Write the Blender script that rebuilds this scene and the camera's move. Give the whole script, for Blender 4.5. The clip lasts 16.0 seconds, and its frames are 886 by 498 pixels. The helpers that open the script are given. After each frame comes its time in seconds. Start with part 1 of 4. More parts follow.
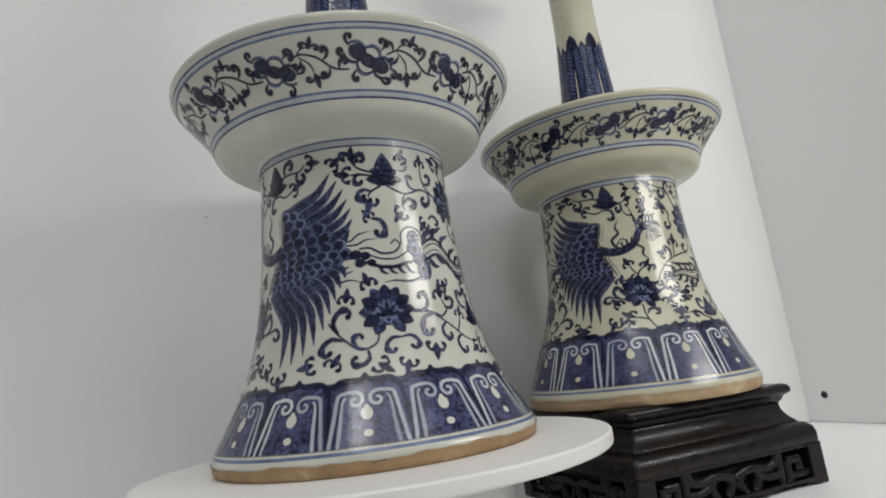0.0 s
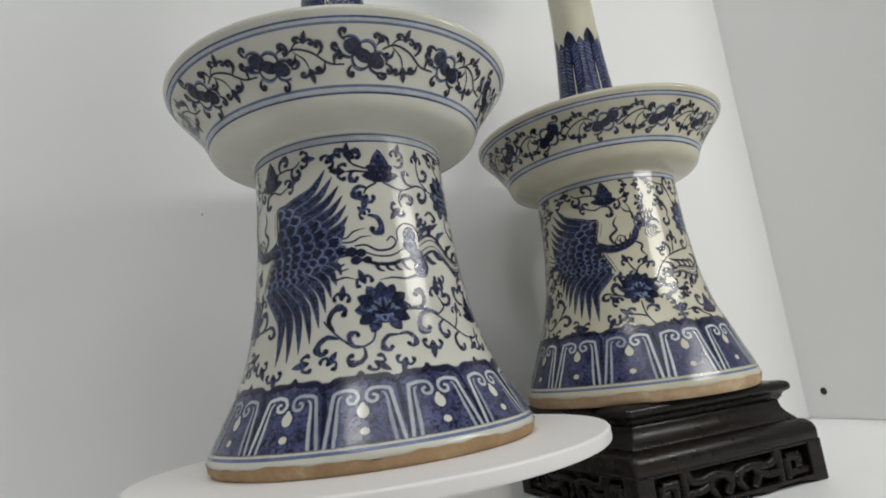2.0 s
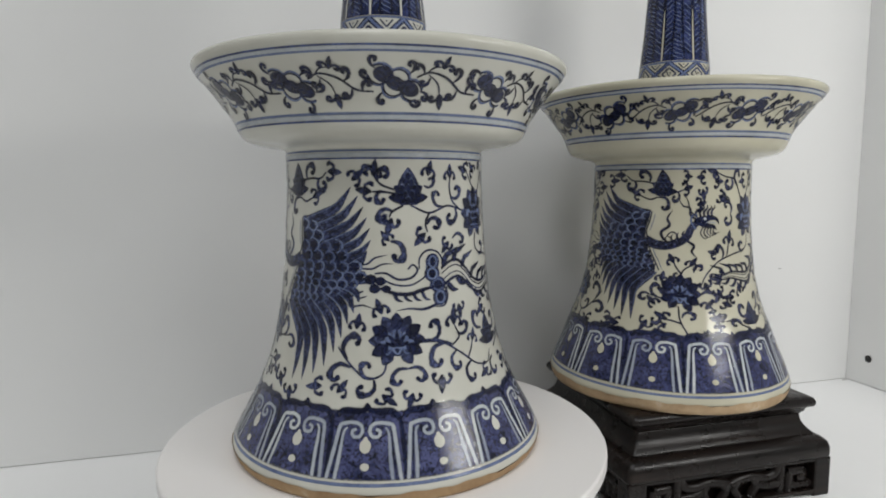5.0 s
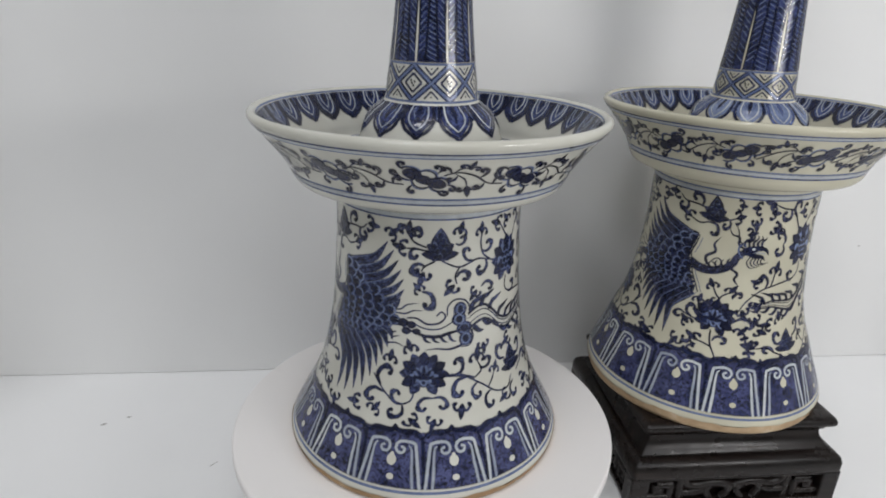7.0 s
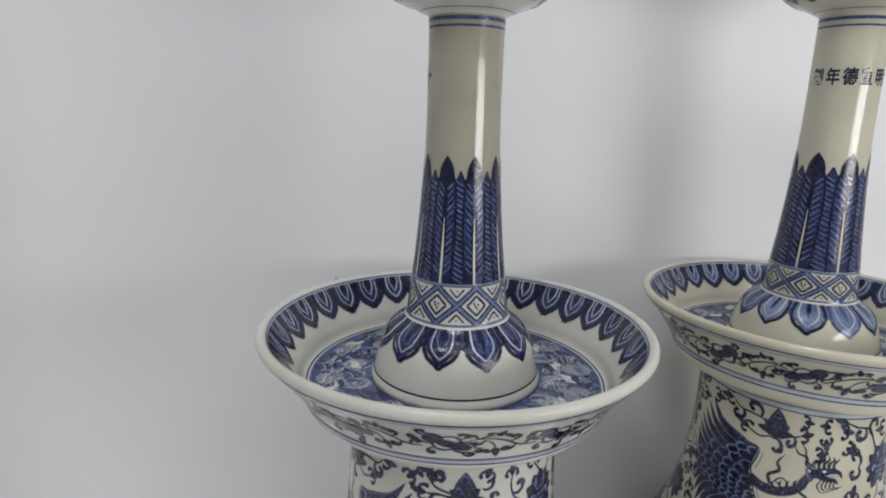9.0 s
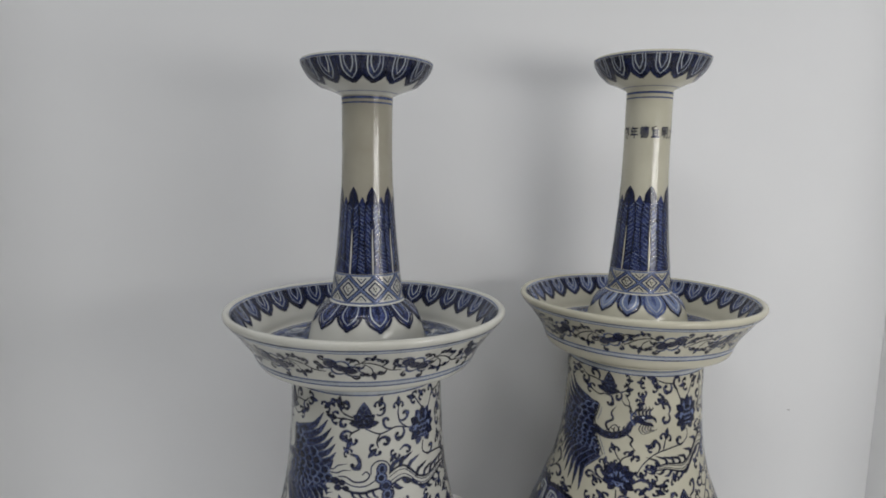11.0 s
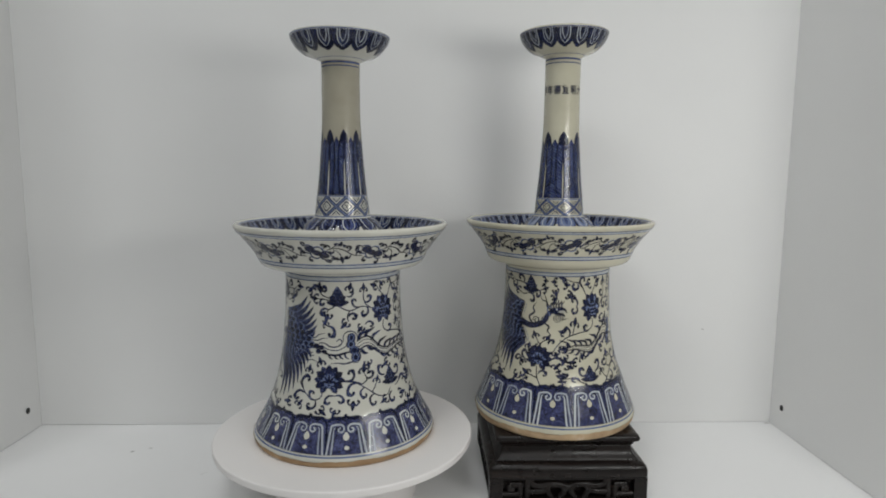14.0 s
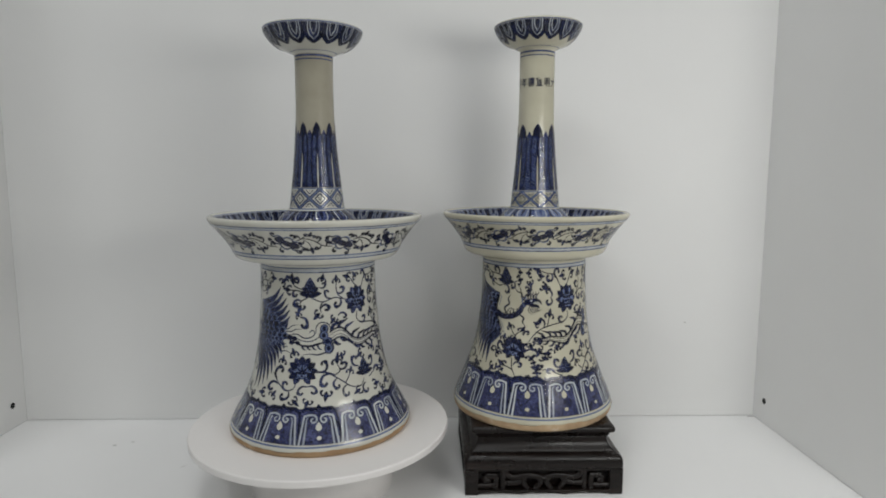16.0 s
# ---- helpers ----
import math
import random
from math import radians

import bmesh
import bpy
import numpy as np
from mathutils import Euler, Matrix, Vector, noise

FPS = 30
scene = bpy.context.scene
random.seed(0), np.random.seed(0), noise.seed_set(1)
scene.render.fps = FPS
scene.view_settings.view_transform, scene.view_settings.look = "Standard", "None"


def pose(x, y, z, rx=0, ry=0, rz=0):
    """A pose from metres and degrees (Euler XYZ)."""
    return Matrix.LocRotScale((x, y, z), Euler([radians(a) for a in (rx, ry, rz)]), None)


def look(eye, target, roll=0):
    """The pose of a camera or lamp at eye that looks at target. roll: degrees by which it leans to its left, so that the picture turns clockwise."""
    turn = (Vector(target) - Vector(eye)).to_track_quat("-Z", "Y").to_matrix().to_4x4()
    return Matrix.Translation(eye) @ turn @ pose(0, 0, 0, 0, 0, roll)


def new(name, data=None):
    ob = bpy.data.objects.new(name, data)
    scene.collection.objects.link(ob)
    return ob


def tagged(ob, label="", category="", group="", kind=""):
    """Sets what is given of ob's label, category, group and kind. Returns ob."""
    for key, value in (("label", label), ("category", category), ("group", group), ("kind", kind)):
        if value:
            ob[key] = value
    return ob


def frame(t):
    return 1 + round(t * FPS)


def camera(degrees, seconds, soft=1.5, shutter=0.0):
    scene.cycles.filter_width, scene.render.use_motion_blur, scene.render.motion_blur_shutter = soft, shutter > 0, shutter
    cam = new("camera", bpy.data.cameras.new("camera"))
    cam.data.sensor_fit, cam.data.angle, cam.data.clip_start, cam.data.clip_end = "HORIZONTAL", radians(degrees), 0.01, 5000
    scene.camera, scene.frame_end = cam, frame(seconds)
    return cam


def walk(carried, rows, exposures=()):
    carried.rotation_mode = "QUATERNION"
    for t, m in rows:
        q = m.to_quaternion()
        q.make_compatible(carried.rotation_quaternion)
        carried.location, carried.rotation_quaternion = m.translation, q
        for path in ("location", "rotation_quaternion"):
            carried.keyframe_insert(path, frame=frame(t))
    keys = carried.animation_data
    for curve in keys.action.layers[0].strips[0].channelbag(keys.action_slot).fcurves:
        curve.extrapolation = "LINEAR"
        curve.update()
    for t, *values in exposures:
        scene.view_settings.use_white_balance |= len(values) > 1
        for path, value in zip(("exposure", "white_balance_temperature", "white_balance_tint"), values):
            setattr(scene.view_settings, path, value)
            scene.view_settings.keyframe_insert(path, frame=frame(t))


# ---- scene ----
cam = camera(72.28, 16.0, soft=1.9)
PATH = [
    (0.0, pose(-0.0934, -0.3595, 0.1094, 101.261, 7.012, -21.043)),
    (0.5, pose(-0.0918, -0.3581, 0.1099, 101.194, 7.119, -21.038)),
    (1.0, pose(-0.0914, -0.3563, 0.1102, 101.184, 7.233, -21.122)),
    (1.5, pose(-0.0909, -0.3595, 0.1082, 101.143, 7.006, -20.935)),
    (2.0, pose(-0.0911, -0.3573, 0.1094, 101.024, 7.176, -21.080)),
    (2.5, pose(-0.0926, -0.3577, 0.1101, 100.938, 7.188, -21.067)),
    (3.0, pose(-0.0918, -0.3580, 0.1093, 100.995, 7.007, -20.952)),
    (5.5, pose(-0.0513, -0.3617, 0.2588, 79.122, -1.436, -12.458)),
    (6.0, pose(-0.0443, -0.3587, 0.2901, 75.679, -2.456, -10.101)),
    (6.5, pose(-0.0379, -0.3557, 0.3164, 71.532, -2.355, -7.478)),
    (7.0, pose(-0.0293, -0.3639, 0.3381, 68.614, -1.812, -5.412)),
    (7.5, pose(-0.0206, -0.3355, 0.3496, 67.964, -1.642, -3.619)),
    (8.0, pose(-0.0293, -0.3124, 0.3637, 69.183, -1.711, -2.441)),
    (8.5, pose(-0.0303, -0.3014, 0.3985, 73.066, -1.776, -2.675)),
    (11.0, pose(0.0354, -0.4576, 0.3895, 82.396, -0.932, -2.626)),
    (11.5, pose(0.0476, -0.4923, 0.3801, 82.288, -1.344, -2.443)),
    (12.0, pose(0.0573, -0.5247, 0.3674, 82.446, -1.054, -2.202)),
    (12.5, pose(0.0585, -0.5576, 0.3582, 82.615, -0.871, -1.849)),
    (13.0, pose(0.0659, -0.5835, 0.3421, 83.035, -0.859, -1.856)),
    (13.5, pose(0.0769, -0.6026, 0.3388, 82.870, -0.719, -1.543)),
    (14.0, pose(0.0852, -0.6116, 0.3342, 82.848, -0.369, -1.448)),
    (14.5, pose(0.0961, -0.6159, 0.3299, 83.009, -0.199, -1.287)),
    (15.0, pose(0.1062, -0.6142, 0.3269, 83.077, -0.176, -1.149)),
    (15.5, pose(0.1107, -0.6160, 0.3282, 82.968, -0.097, -1.105)),
    (16.0, pose(0.1158, -0.6164, 0.3239, 83.091, -0.038, -1.053)),
]
walk(cam, PATH, [(0.0, -0.35, 6570, 9), (3.2, -0.35, 6570, 9), (5.5, -0.33, 6480, 10), (8.6, -0.25, 6330, 13), (11.0, -0.61, 6390, 12), (13.0, -0.59, 6460, 9), (16.0, -0.60, 6520, 9)])

# ---- light ----
world = bpy.data.worlds.new("room_air")
scene.world = world
world.use_nodes = True
world.node_tree.nodes["Background"].inputs["Color"].default_value = (0.80, 0.86, 0.95, 1)
world.node_tree.nodes["Background"].inputs["Strength"].default_value = 0.25


def area_lamp(name, eye, target, wide, high, watts, colour):
    data = bpy.data.lights.new(name, "AREA")
    data.shape, data.size, data.size_y, data.energy, data.color = "RECTANGLE", wide, high, watts, colour
    ob = new(name, data)
    ob.matrix_world = look(eye, target)
    return ob


area_lamp("key_light", (0.51, -0.50, 0.40), (0.15, 0.10, 0.30), 0.30, 0.12, 1.95, (1.0, 0.99, 0.965))
area_lamp("ceiling_lamp", (-0.90, -1.40, 2.20), (0.15, 0.0, 0.30), 0.45, 0.45, 10.0, (0.97, 0.985, 1.0))
# broad fill light added to lift the ambient level, no known fitting
area_lamp("fill_panel", (0.15, -1.75, 2.50), (0.20, 0.0, 0.20), 2.4, 1.6, 29.0, (0.97, 0.99, 1.0))
for y in (-0.76, -0.54):
    area_lamp("tube_lamp", (-0.13, y, 2.48), (-0.13, y + 0.05, 0.0), 0.7, 0.035, 6.5, (0.98, 0.99, 1.0))


# ---- materials ----
def nodes_of(name):
    m = bpy.data.materials.new(name)
    m.use_nodes = True
    t = m.node_tree
    return m, t, t.nodes["Principled BSDF"]


def noise_node(t, scale, detail=3.0, rough=0.55):
    tc = t.nodes.new("ShaderNodeTexCoord")
    n = t.nodes.new("ShaderNodeTexNoise")
    n.inputs["Scale"].default_value = scale
    n.inputs["Detail"].default_value = detail
    n.inputs["Roughness"].default_value = rough
    t.links.new(tc.outputs["Object"], n.inputs["Vector"])
    return n.outputs["Fac"]


def ramp(t, fac, stops):
    r = t.nodes.new("ShaderNodeValToRGB")
    t.links.new(fac, r.inputs["Fac"])
    while len(r.color_ramp.elements) < len(stops):
        r.color_ramp.elements.new(0.5)
    for e, (p, c) in zip(r.color_ramp.elements, stops):
        e.position, e.color = p, (*c, 1)
    return r.outputs["Color"]


def mixed(t, a, b, fac, mode="MIX"):
    n = t.nodes.new("ShaderNodeMix")
    n.data_type, n.blend_type = "RGBA", mode
    if isinstance(fac, float):
        n.inputs["Factor"].default_value = fac
    else:
        t.links.new(fac, n.inputs["Factor"])
    for i, v in ((6, a), (7, b)):
        if isinstance(v, tuple):
            n.inputs[i].default_value = (*v, 1)
        else:
            t.links.new(v, n.inputs[i])
    return n.outputs[2]


def bump(t, p, fac, strength, dist=0.001):
    b = t.nodes.new("ShaderNodeBump")
    b.inputs["Strength"].default_value, b.inputs["Distance"].default_value = strength, dist
    t.links.new(fac, b.inputs["Height"])
    t.links.new(b.outputs["Normal"], p.inputs["Normal"])


def glaze(name, pale, dull):
    m, t, p = nodes_of(name)
    c = ramp(t, noise_node(t, 22, 3), [(0.35, dull), (0.62, pale)])
    speck = ramp(t, noise_node(t, 420, 2), [(0.74, (1, 1, 1)), (0.80, (0.62, 0.55, 0.42))])
    t.links.new(mixed(t, c, speck, 0.5, "MULTIPLY"), p.inputs["Base Color"])
    t.links.new(ramp(t, noise_node(t, 60, 2), [(0.3, (0.08,) * 3), (0.7, (0.15,) * 3)]), p.inputs["Roughness"])
    p.inputs["Specular IOR Level"].default_value = 0.40
    bump(t, p, noise_node(t, 190, 3), 0.10, 0.0006)
    return m


def sums(t, op, a, c):
    n = t.nodes.new("ShaderNodeMath")
    n.operation = op
    for k, v in enumerate((a, c)):
        if isinstance(v, (int, float)):
            n.inputs[k].default_value = v
        else:
            t.links.new(v, n.inputs[k])
    return n.outputs[0]


def cobalt(name, deep, mid, spots, patchy=55, heaped=(0.445, 0.565)):
    """Cobalt brushed under the glaze: pooled at the rim of a stroke, thin in its middle, with ragged soft edges and dark heaped specks."""
    m, t, p = nodes_of(name)
    at = t.nodes.new("ShaderNodeAttribute")
    at.attribute_name = "edge"
    edge = at.outputs["Fac"]
    wet = sums(t, "ADD", sums(t, "MULTIPLY", noise_node(t, patchy, 4, 0.7), 1.1), sums(t, "MULTIPLY", sums(t, "MINIMUM", edge, 0.7), 0.42))
    c = ramp(t, sums(t, "SUBTRACT", wet, 0.28), [(0.30, deep), (0.70, mid)])
    g = t.nodes.new("ShaderNodeNewGeometry")
    isl = ramp(t, g.outputs["Random Per Island"], [(0.0, (0.58, 0.60, 0.70)), (1.0, (1.45, 1.42, 1.30))])
    c = mixed(t, c, isl, 0.85, "MULTIPLY")
    both = sums(t, "MAXIMUM", noise_node(t, 620, 3, 0.7), sums(t, "SUBTRACT", noise_node(t, 210, 4, 0.75), 0.02))
    heap = ramp(t, both, [(heaped[0], (0, 0, 0)), (heaped[1], (spots,) * 3)])
    c = mixed(t, c, (0.007, 0.008, 0.019), heap)
    t.links.new(c, p.inputs["Base Color"])
    p.inputs["Roughness"].default_value = 0.08
    p.inputs["Specular IOR Level"].default_value = 0.40
    bump(t, p, both, 0.24, 0.0006)
    rag = sums(t, "ADD", edge, sums(t, "MULTIPLY", sums(t, "SUBTRACT", noise_node(t, 900, 3, 0.6), 0.5), 0.9))
    cover = ramp(t, rag, [(0.02, (0, 0, 0)), (0.52, (0.97,) * 3)])
    clear = t.nodes.new("ShaderNodeBsdfTransparent")
    mix = t.nodes.new("ShaderNodeMixShader")
    t.links.new(cover, mix.inputs[0])
    t.links.new(clear.outputs[0], mix.inputs[1])
    t.links.new(p.outputs[0], mix.inputs[2])
    t.links.new(mix.outputs[0], t.nodes["Material Output"].inputs["Surface"])
    return m


GLAZE_COOL = glaze("white_glaze", (0.62, 0.615, 0.55), (0.56, 0.55, 0.48))
GLAZE_WARM = glaze("ivory_glaze", (0.575, 0.55, 0.43), (0.50, 0.475, 0.365))
# darker, browner copy of the white glaze for one stem, matched by eye
GLAZE_DARKER = glaze("darker_brown_glaze", (0.42, 0.395, 0.315), (0.36, 0.335, 0.262))
COBALT = cobalt("cobalt_blue", (0.007, 0.010, 0.040), (0.055, 0.072, 0.168), 0.85)
COBALT_BRIGHT = cobalt("cobalt_thinner", (0.010, 0.014, 0.052), (0.098, 0.120, 0.252), 0.85)
COBALT_LEAF = cobalt("cobalt_brushed", (0.006, 0.009, 0.040), (0.056, 0.075, 0.208), 0.85, 90, (0.475, 0.59))
COBALT_GREY = cobalt("cobalt_greyed", (0.010, 0.0125, 0.040), (0.092, 0.101, 0.188), 0.88)
COBALT_PALE = cobalt("cobalt_diluted", (0.018, 0.028, 0.105), (0.125, 0.172, 0.375), 0.5)
COBALT_WATER = cobalt("cobalt_water", (0.012, 0.020, 0.085), (0.080, 0.115, 0.285), 0.6)
COBALT_DARK = cobalt("cobalt_outline", (0.005, 0.0065, 0.022), (0.027, 0.035, 0.098), 0.8)
COBALT_HEAPED = cobalt("cobalt_heaped", (0.010, 0.013, 0.048), (0.074, 0.083, 0.190), 0.95, 110, (0.515, 0.60))
COBALT_WASH = cobalt("cobalt_wash", (0.10, 0.135, 0.26), (0.18, 0.225, 0.37), 0.2)
COBALT_THIN = cobalt("cobalt_thin_wash", (0.36, 0.40, 0.46), (0.50, 0.53, 0.55), 0.1)


def biscuit_clay(name, k):
    m, t, p = nodes_of(name)
    c = ramp(t, noise_node(t, 45, 4, 0.7), [(0.3, tuple(v ** k for v in (0.31, 0.19, 0.095))), (0.6, tuple(v ** k for v in (0.46, 0.31, 0.17))), (0.8, tuple(v ** k for v in (0.64, 0.56, 0.42)))])
    t.links.new(c, p.inputs["Base Color"])
    p.inputs["Roughness"].default_value = 0.8
    bump(t, p, noise_node(t, 300, 4), 0.35, 0.0008)
    return m


def dark_wood():
    m, t, p = nodes_of("blackwood")
    tc = t.nodes.new("ShaderNodeTexCoord")
    mp = t.nodes.new("ShaderNodeMapping")
    mp.inputs["Scale"].default_value = (6, 130, 130)
    n = t.nodes.new("ShaderNodeTexNoise")
    n.inputs["Scale"].default_value, n.inputs["Detail"].default_value = 1.6, 5
    t.links.new(tc.outputs["Object"], mp.inputs["Vector"])
    t.links.new(mp.outputs["Vector"], n.inputs["Vector"])
    c = ramp(t, n.outputs["Fac"], [(0.3, (0.0045, 0.0036, 0.0033)), (0.62, (0.0125, 0.0085, 0.0072)), (0.8, (0.044, 0.027, 0.020))])
    t.links.new(c, p.inputs["Base Color"])
    t.links.new(ramp(t, noise_node(t, 90, 3), [(0.3, (0.22,) * 3), (0.7, (0.40,) * 3)]), p.inputs["Roughness"])
    p.inputs["Specular IOR Level"].default_value = 0.27
    bump(t, p, n.outputs["Fac"], 0.15, 0.0008)
    return m


def painted(name, colour, scuff, rough, amount=1.0):
    m, t, p = nodes_of(name)
    c = ramp(t, noise_node(t, 3.5, 4, 0.6), [(0.3, tuple(v * 0.965 for v in colour)), (0.7, colour)])
    marks = ramp(t, noise_node(t, 26, 5, 0.75), [(0.70, (1, 1, 1)), (0.83, scuff)])
    t.links.new(mixed(t, c, marks, 0.45 * amount, "MULTIPLY"), p.inputs["Base Color"])
    p.inputs["Roughness"].default_value = rough
    bump(t, p, noise_node(t, 260, 3), 0.05, 0.0006)
    return m


WALL = painted("white_laminate", (0.82, 0.82, 0.81), (0.86, 0.85, 0.82), 0.5, 0.6)
SHELF = painted("white_shelf_laminate", (0.83, 0.83, 0.825), (0.72, 0.71, 0.69), 0.42)
PLASTIC = painted("white_plastic", (0.82, 0.795, 0.775), (0.85, 0.83, 0.80), 0.4, 0.5)
ROOM = painted("room_plaster", (0.85, 0.85, 0.84), (0.9, 0.9, 0.9), 0.8)
BISCUIT = biscuit_clay("fired_biscuit", 1.0)
BISCUIT_PALE = biscuit_clay("pale_biscuit", 0.82)
WOOD = dark_wood()
HOLE = painted("black_plug", (0.012, 0.012, 0.012), (0.8, 0.8, 0.8), 0.6)
GRIME = painted("grey_dust", (0.42, 0.41, 0.39), (0.8, 0.8, 0.8), 0.8)


# ---- mesh tools ----
def link_mesh(name, mesh, mats, parent=None, label=""):
    for m in mats if isinstance(mats, (list, tuple)) else [mats]:
        mesh.materials.append(m)
    ob = new(name, mesh)
    if parent is not None:
        ob.parent = parent
    if label:
        tagged(ob, label)
    return ob


def part(name, bm, mats, parent=None, label="", smooth=False):
    mesh = bpy.data.meshes.new(name)
    bm.normal_update()
    bm.to_mesh(mesh)
    bm.free()
    if smooth:
        for f in mesh.polygons:
            f.use_smooth = True
    return link_mesh(name, mesh, mats, parent, label)


def add_box(bm, x0, y0, z0, x1, y1, z1, bevel=0.0):
    made = bmesh.ops.create_cube(bm, size=1)["verts"]
    for v in made:
        v.co = Vector(((x0 + x1) / 2 + v.co.x * (x1 - x0), (y0 + y1) / 2 + v.co.y * (y1 - y0), (z0 + z1) / 2 + v.co.z * (z1 - z0)))
    if bevel:
        edges = {e for v in made for e in v.link_edges}
        bmesh.ops.bevel(bm, geom=list(edges), offset=bevel, segments=2, profile=0.6, affect="EDGES")


def smooth_line(points, step):
    """A Catmull-Rom line through the points, resampled at about the step."""
    p = np.array(points, float)
    if len(p) > 2:
        q = np.vstack([2 * p[0] - p[1], p, 2 * p[-1] - p[-2]])
        out = []
        for i in range(1, len(q) - 2):
            for u in np.linspace(0, 1, 8, endpoint=False):
                a, b, c, d = q[i - 1:i + 3]
                out.append(0.5 * (2 * b + (c - a) * u + (2 * a - 5 * b + 4 * c - d) * u * u + (3 * b - a - 3 * c + d) * u ** 3))
        p = np.vstack([out, p[-1]])
    s = np.r_[0, np.cumsum(np.hypot(*np.diff(p, axis=0).T))]
    n = max(3, int(math.ceil(s[-1] / step)) + 1)
    at = np.linspace(0, s[-1], n)
    return np.stack([np.interp(at, s, p[:, 0]), np.interp(at, s, p[:, 1])], 1)


class Section:
    """A piece of a turned profile (radius, height), run through by its own length."""

    def __init__(self, points, step=0.0012, straight=False):
        self.p = np.array(points, float) if straight else smooth_line(points, step)
        self.s = np.r_[0, np.cumsum(np.hypot(*np.diff(self.p, axis=0).T))]
        d = np.gradient(self.p, axis=0)
        d /= np.hypot(*d.T)[:, None]
        self.n = np.stack([d[:, 1], -d[:, 0]], 1)
        self.length = self.s[-1]

    def at_height(self, z):
        o = np.argsort(self.p[:, 1])
        return float(np.interp(z, self.p[o, 1], self.s[o]))

    def radius(self, s):
        return np.interp(s, self.s, self.p[:, 0])

    def place(self, th, s, lift):
        r, z = np.interp(s, self.s, self.p[:, 0]), np.interp(s, self.s, self.p[:, 1])
        a, b = np.interp(s, self.s, self.n[:, 0]), np.interp(s, self.s, self.n[:, 1])
        k = 1 / np.hypot(a, b)
        a, b = a * k, b * k
        c, d = np.cos(th), np.sin(th)
        return np.stack([(r + a * lift) * c, (r + a * lift) * d, z + b * lift], -1), np.stack([a * c, a * d, b], -1)


def turned(name, sec, mats, parent, label="", around=180):
    th = np.linspace(0, 2 * math.pi, around, endpoint=False)
    m = len(sec.p)
    co = np.stack([np.outer(sec.p[:, 0], np.cos(th)), np.outer(sec.p[:, 0], np.sin(th)), np.repeat(sec.p[:, 1:2], around, 1)], -1).reshape(-1, 3)
    faces = [(i * around + j, i * around + (j + 1) % around, (i + 1) * around + (j + 1) % around, (i + 1) * around + j)
             for i in range(m - 1) for j in range(around)]
    mesh = bpy.data.meshes.new(name)
    mesh.from_pydata(co.tolist(), [], faces)
    for f in mesh.polygons:
        f.use_smooth = True
    return link_mesh(name, mesh, mats, parent, label)


# paint: 0 cobalt, 1 dark cobalt, 2 pale wash beneath, 3 white left bare, 4 pale wash on top, 5 the palest wash, over bare white
LIFT = (0.00012, 0.00026, 0.00006, 0.00032, 0.00020, 0.00033)


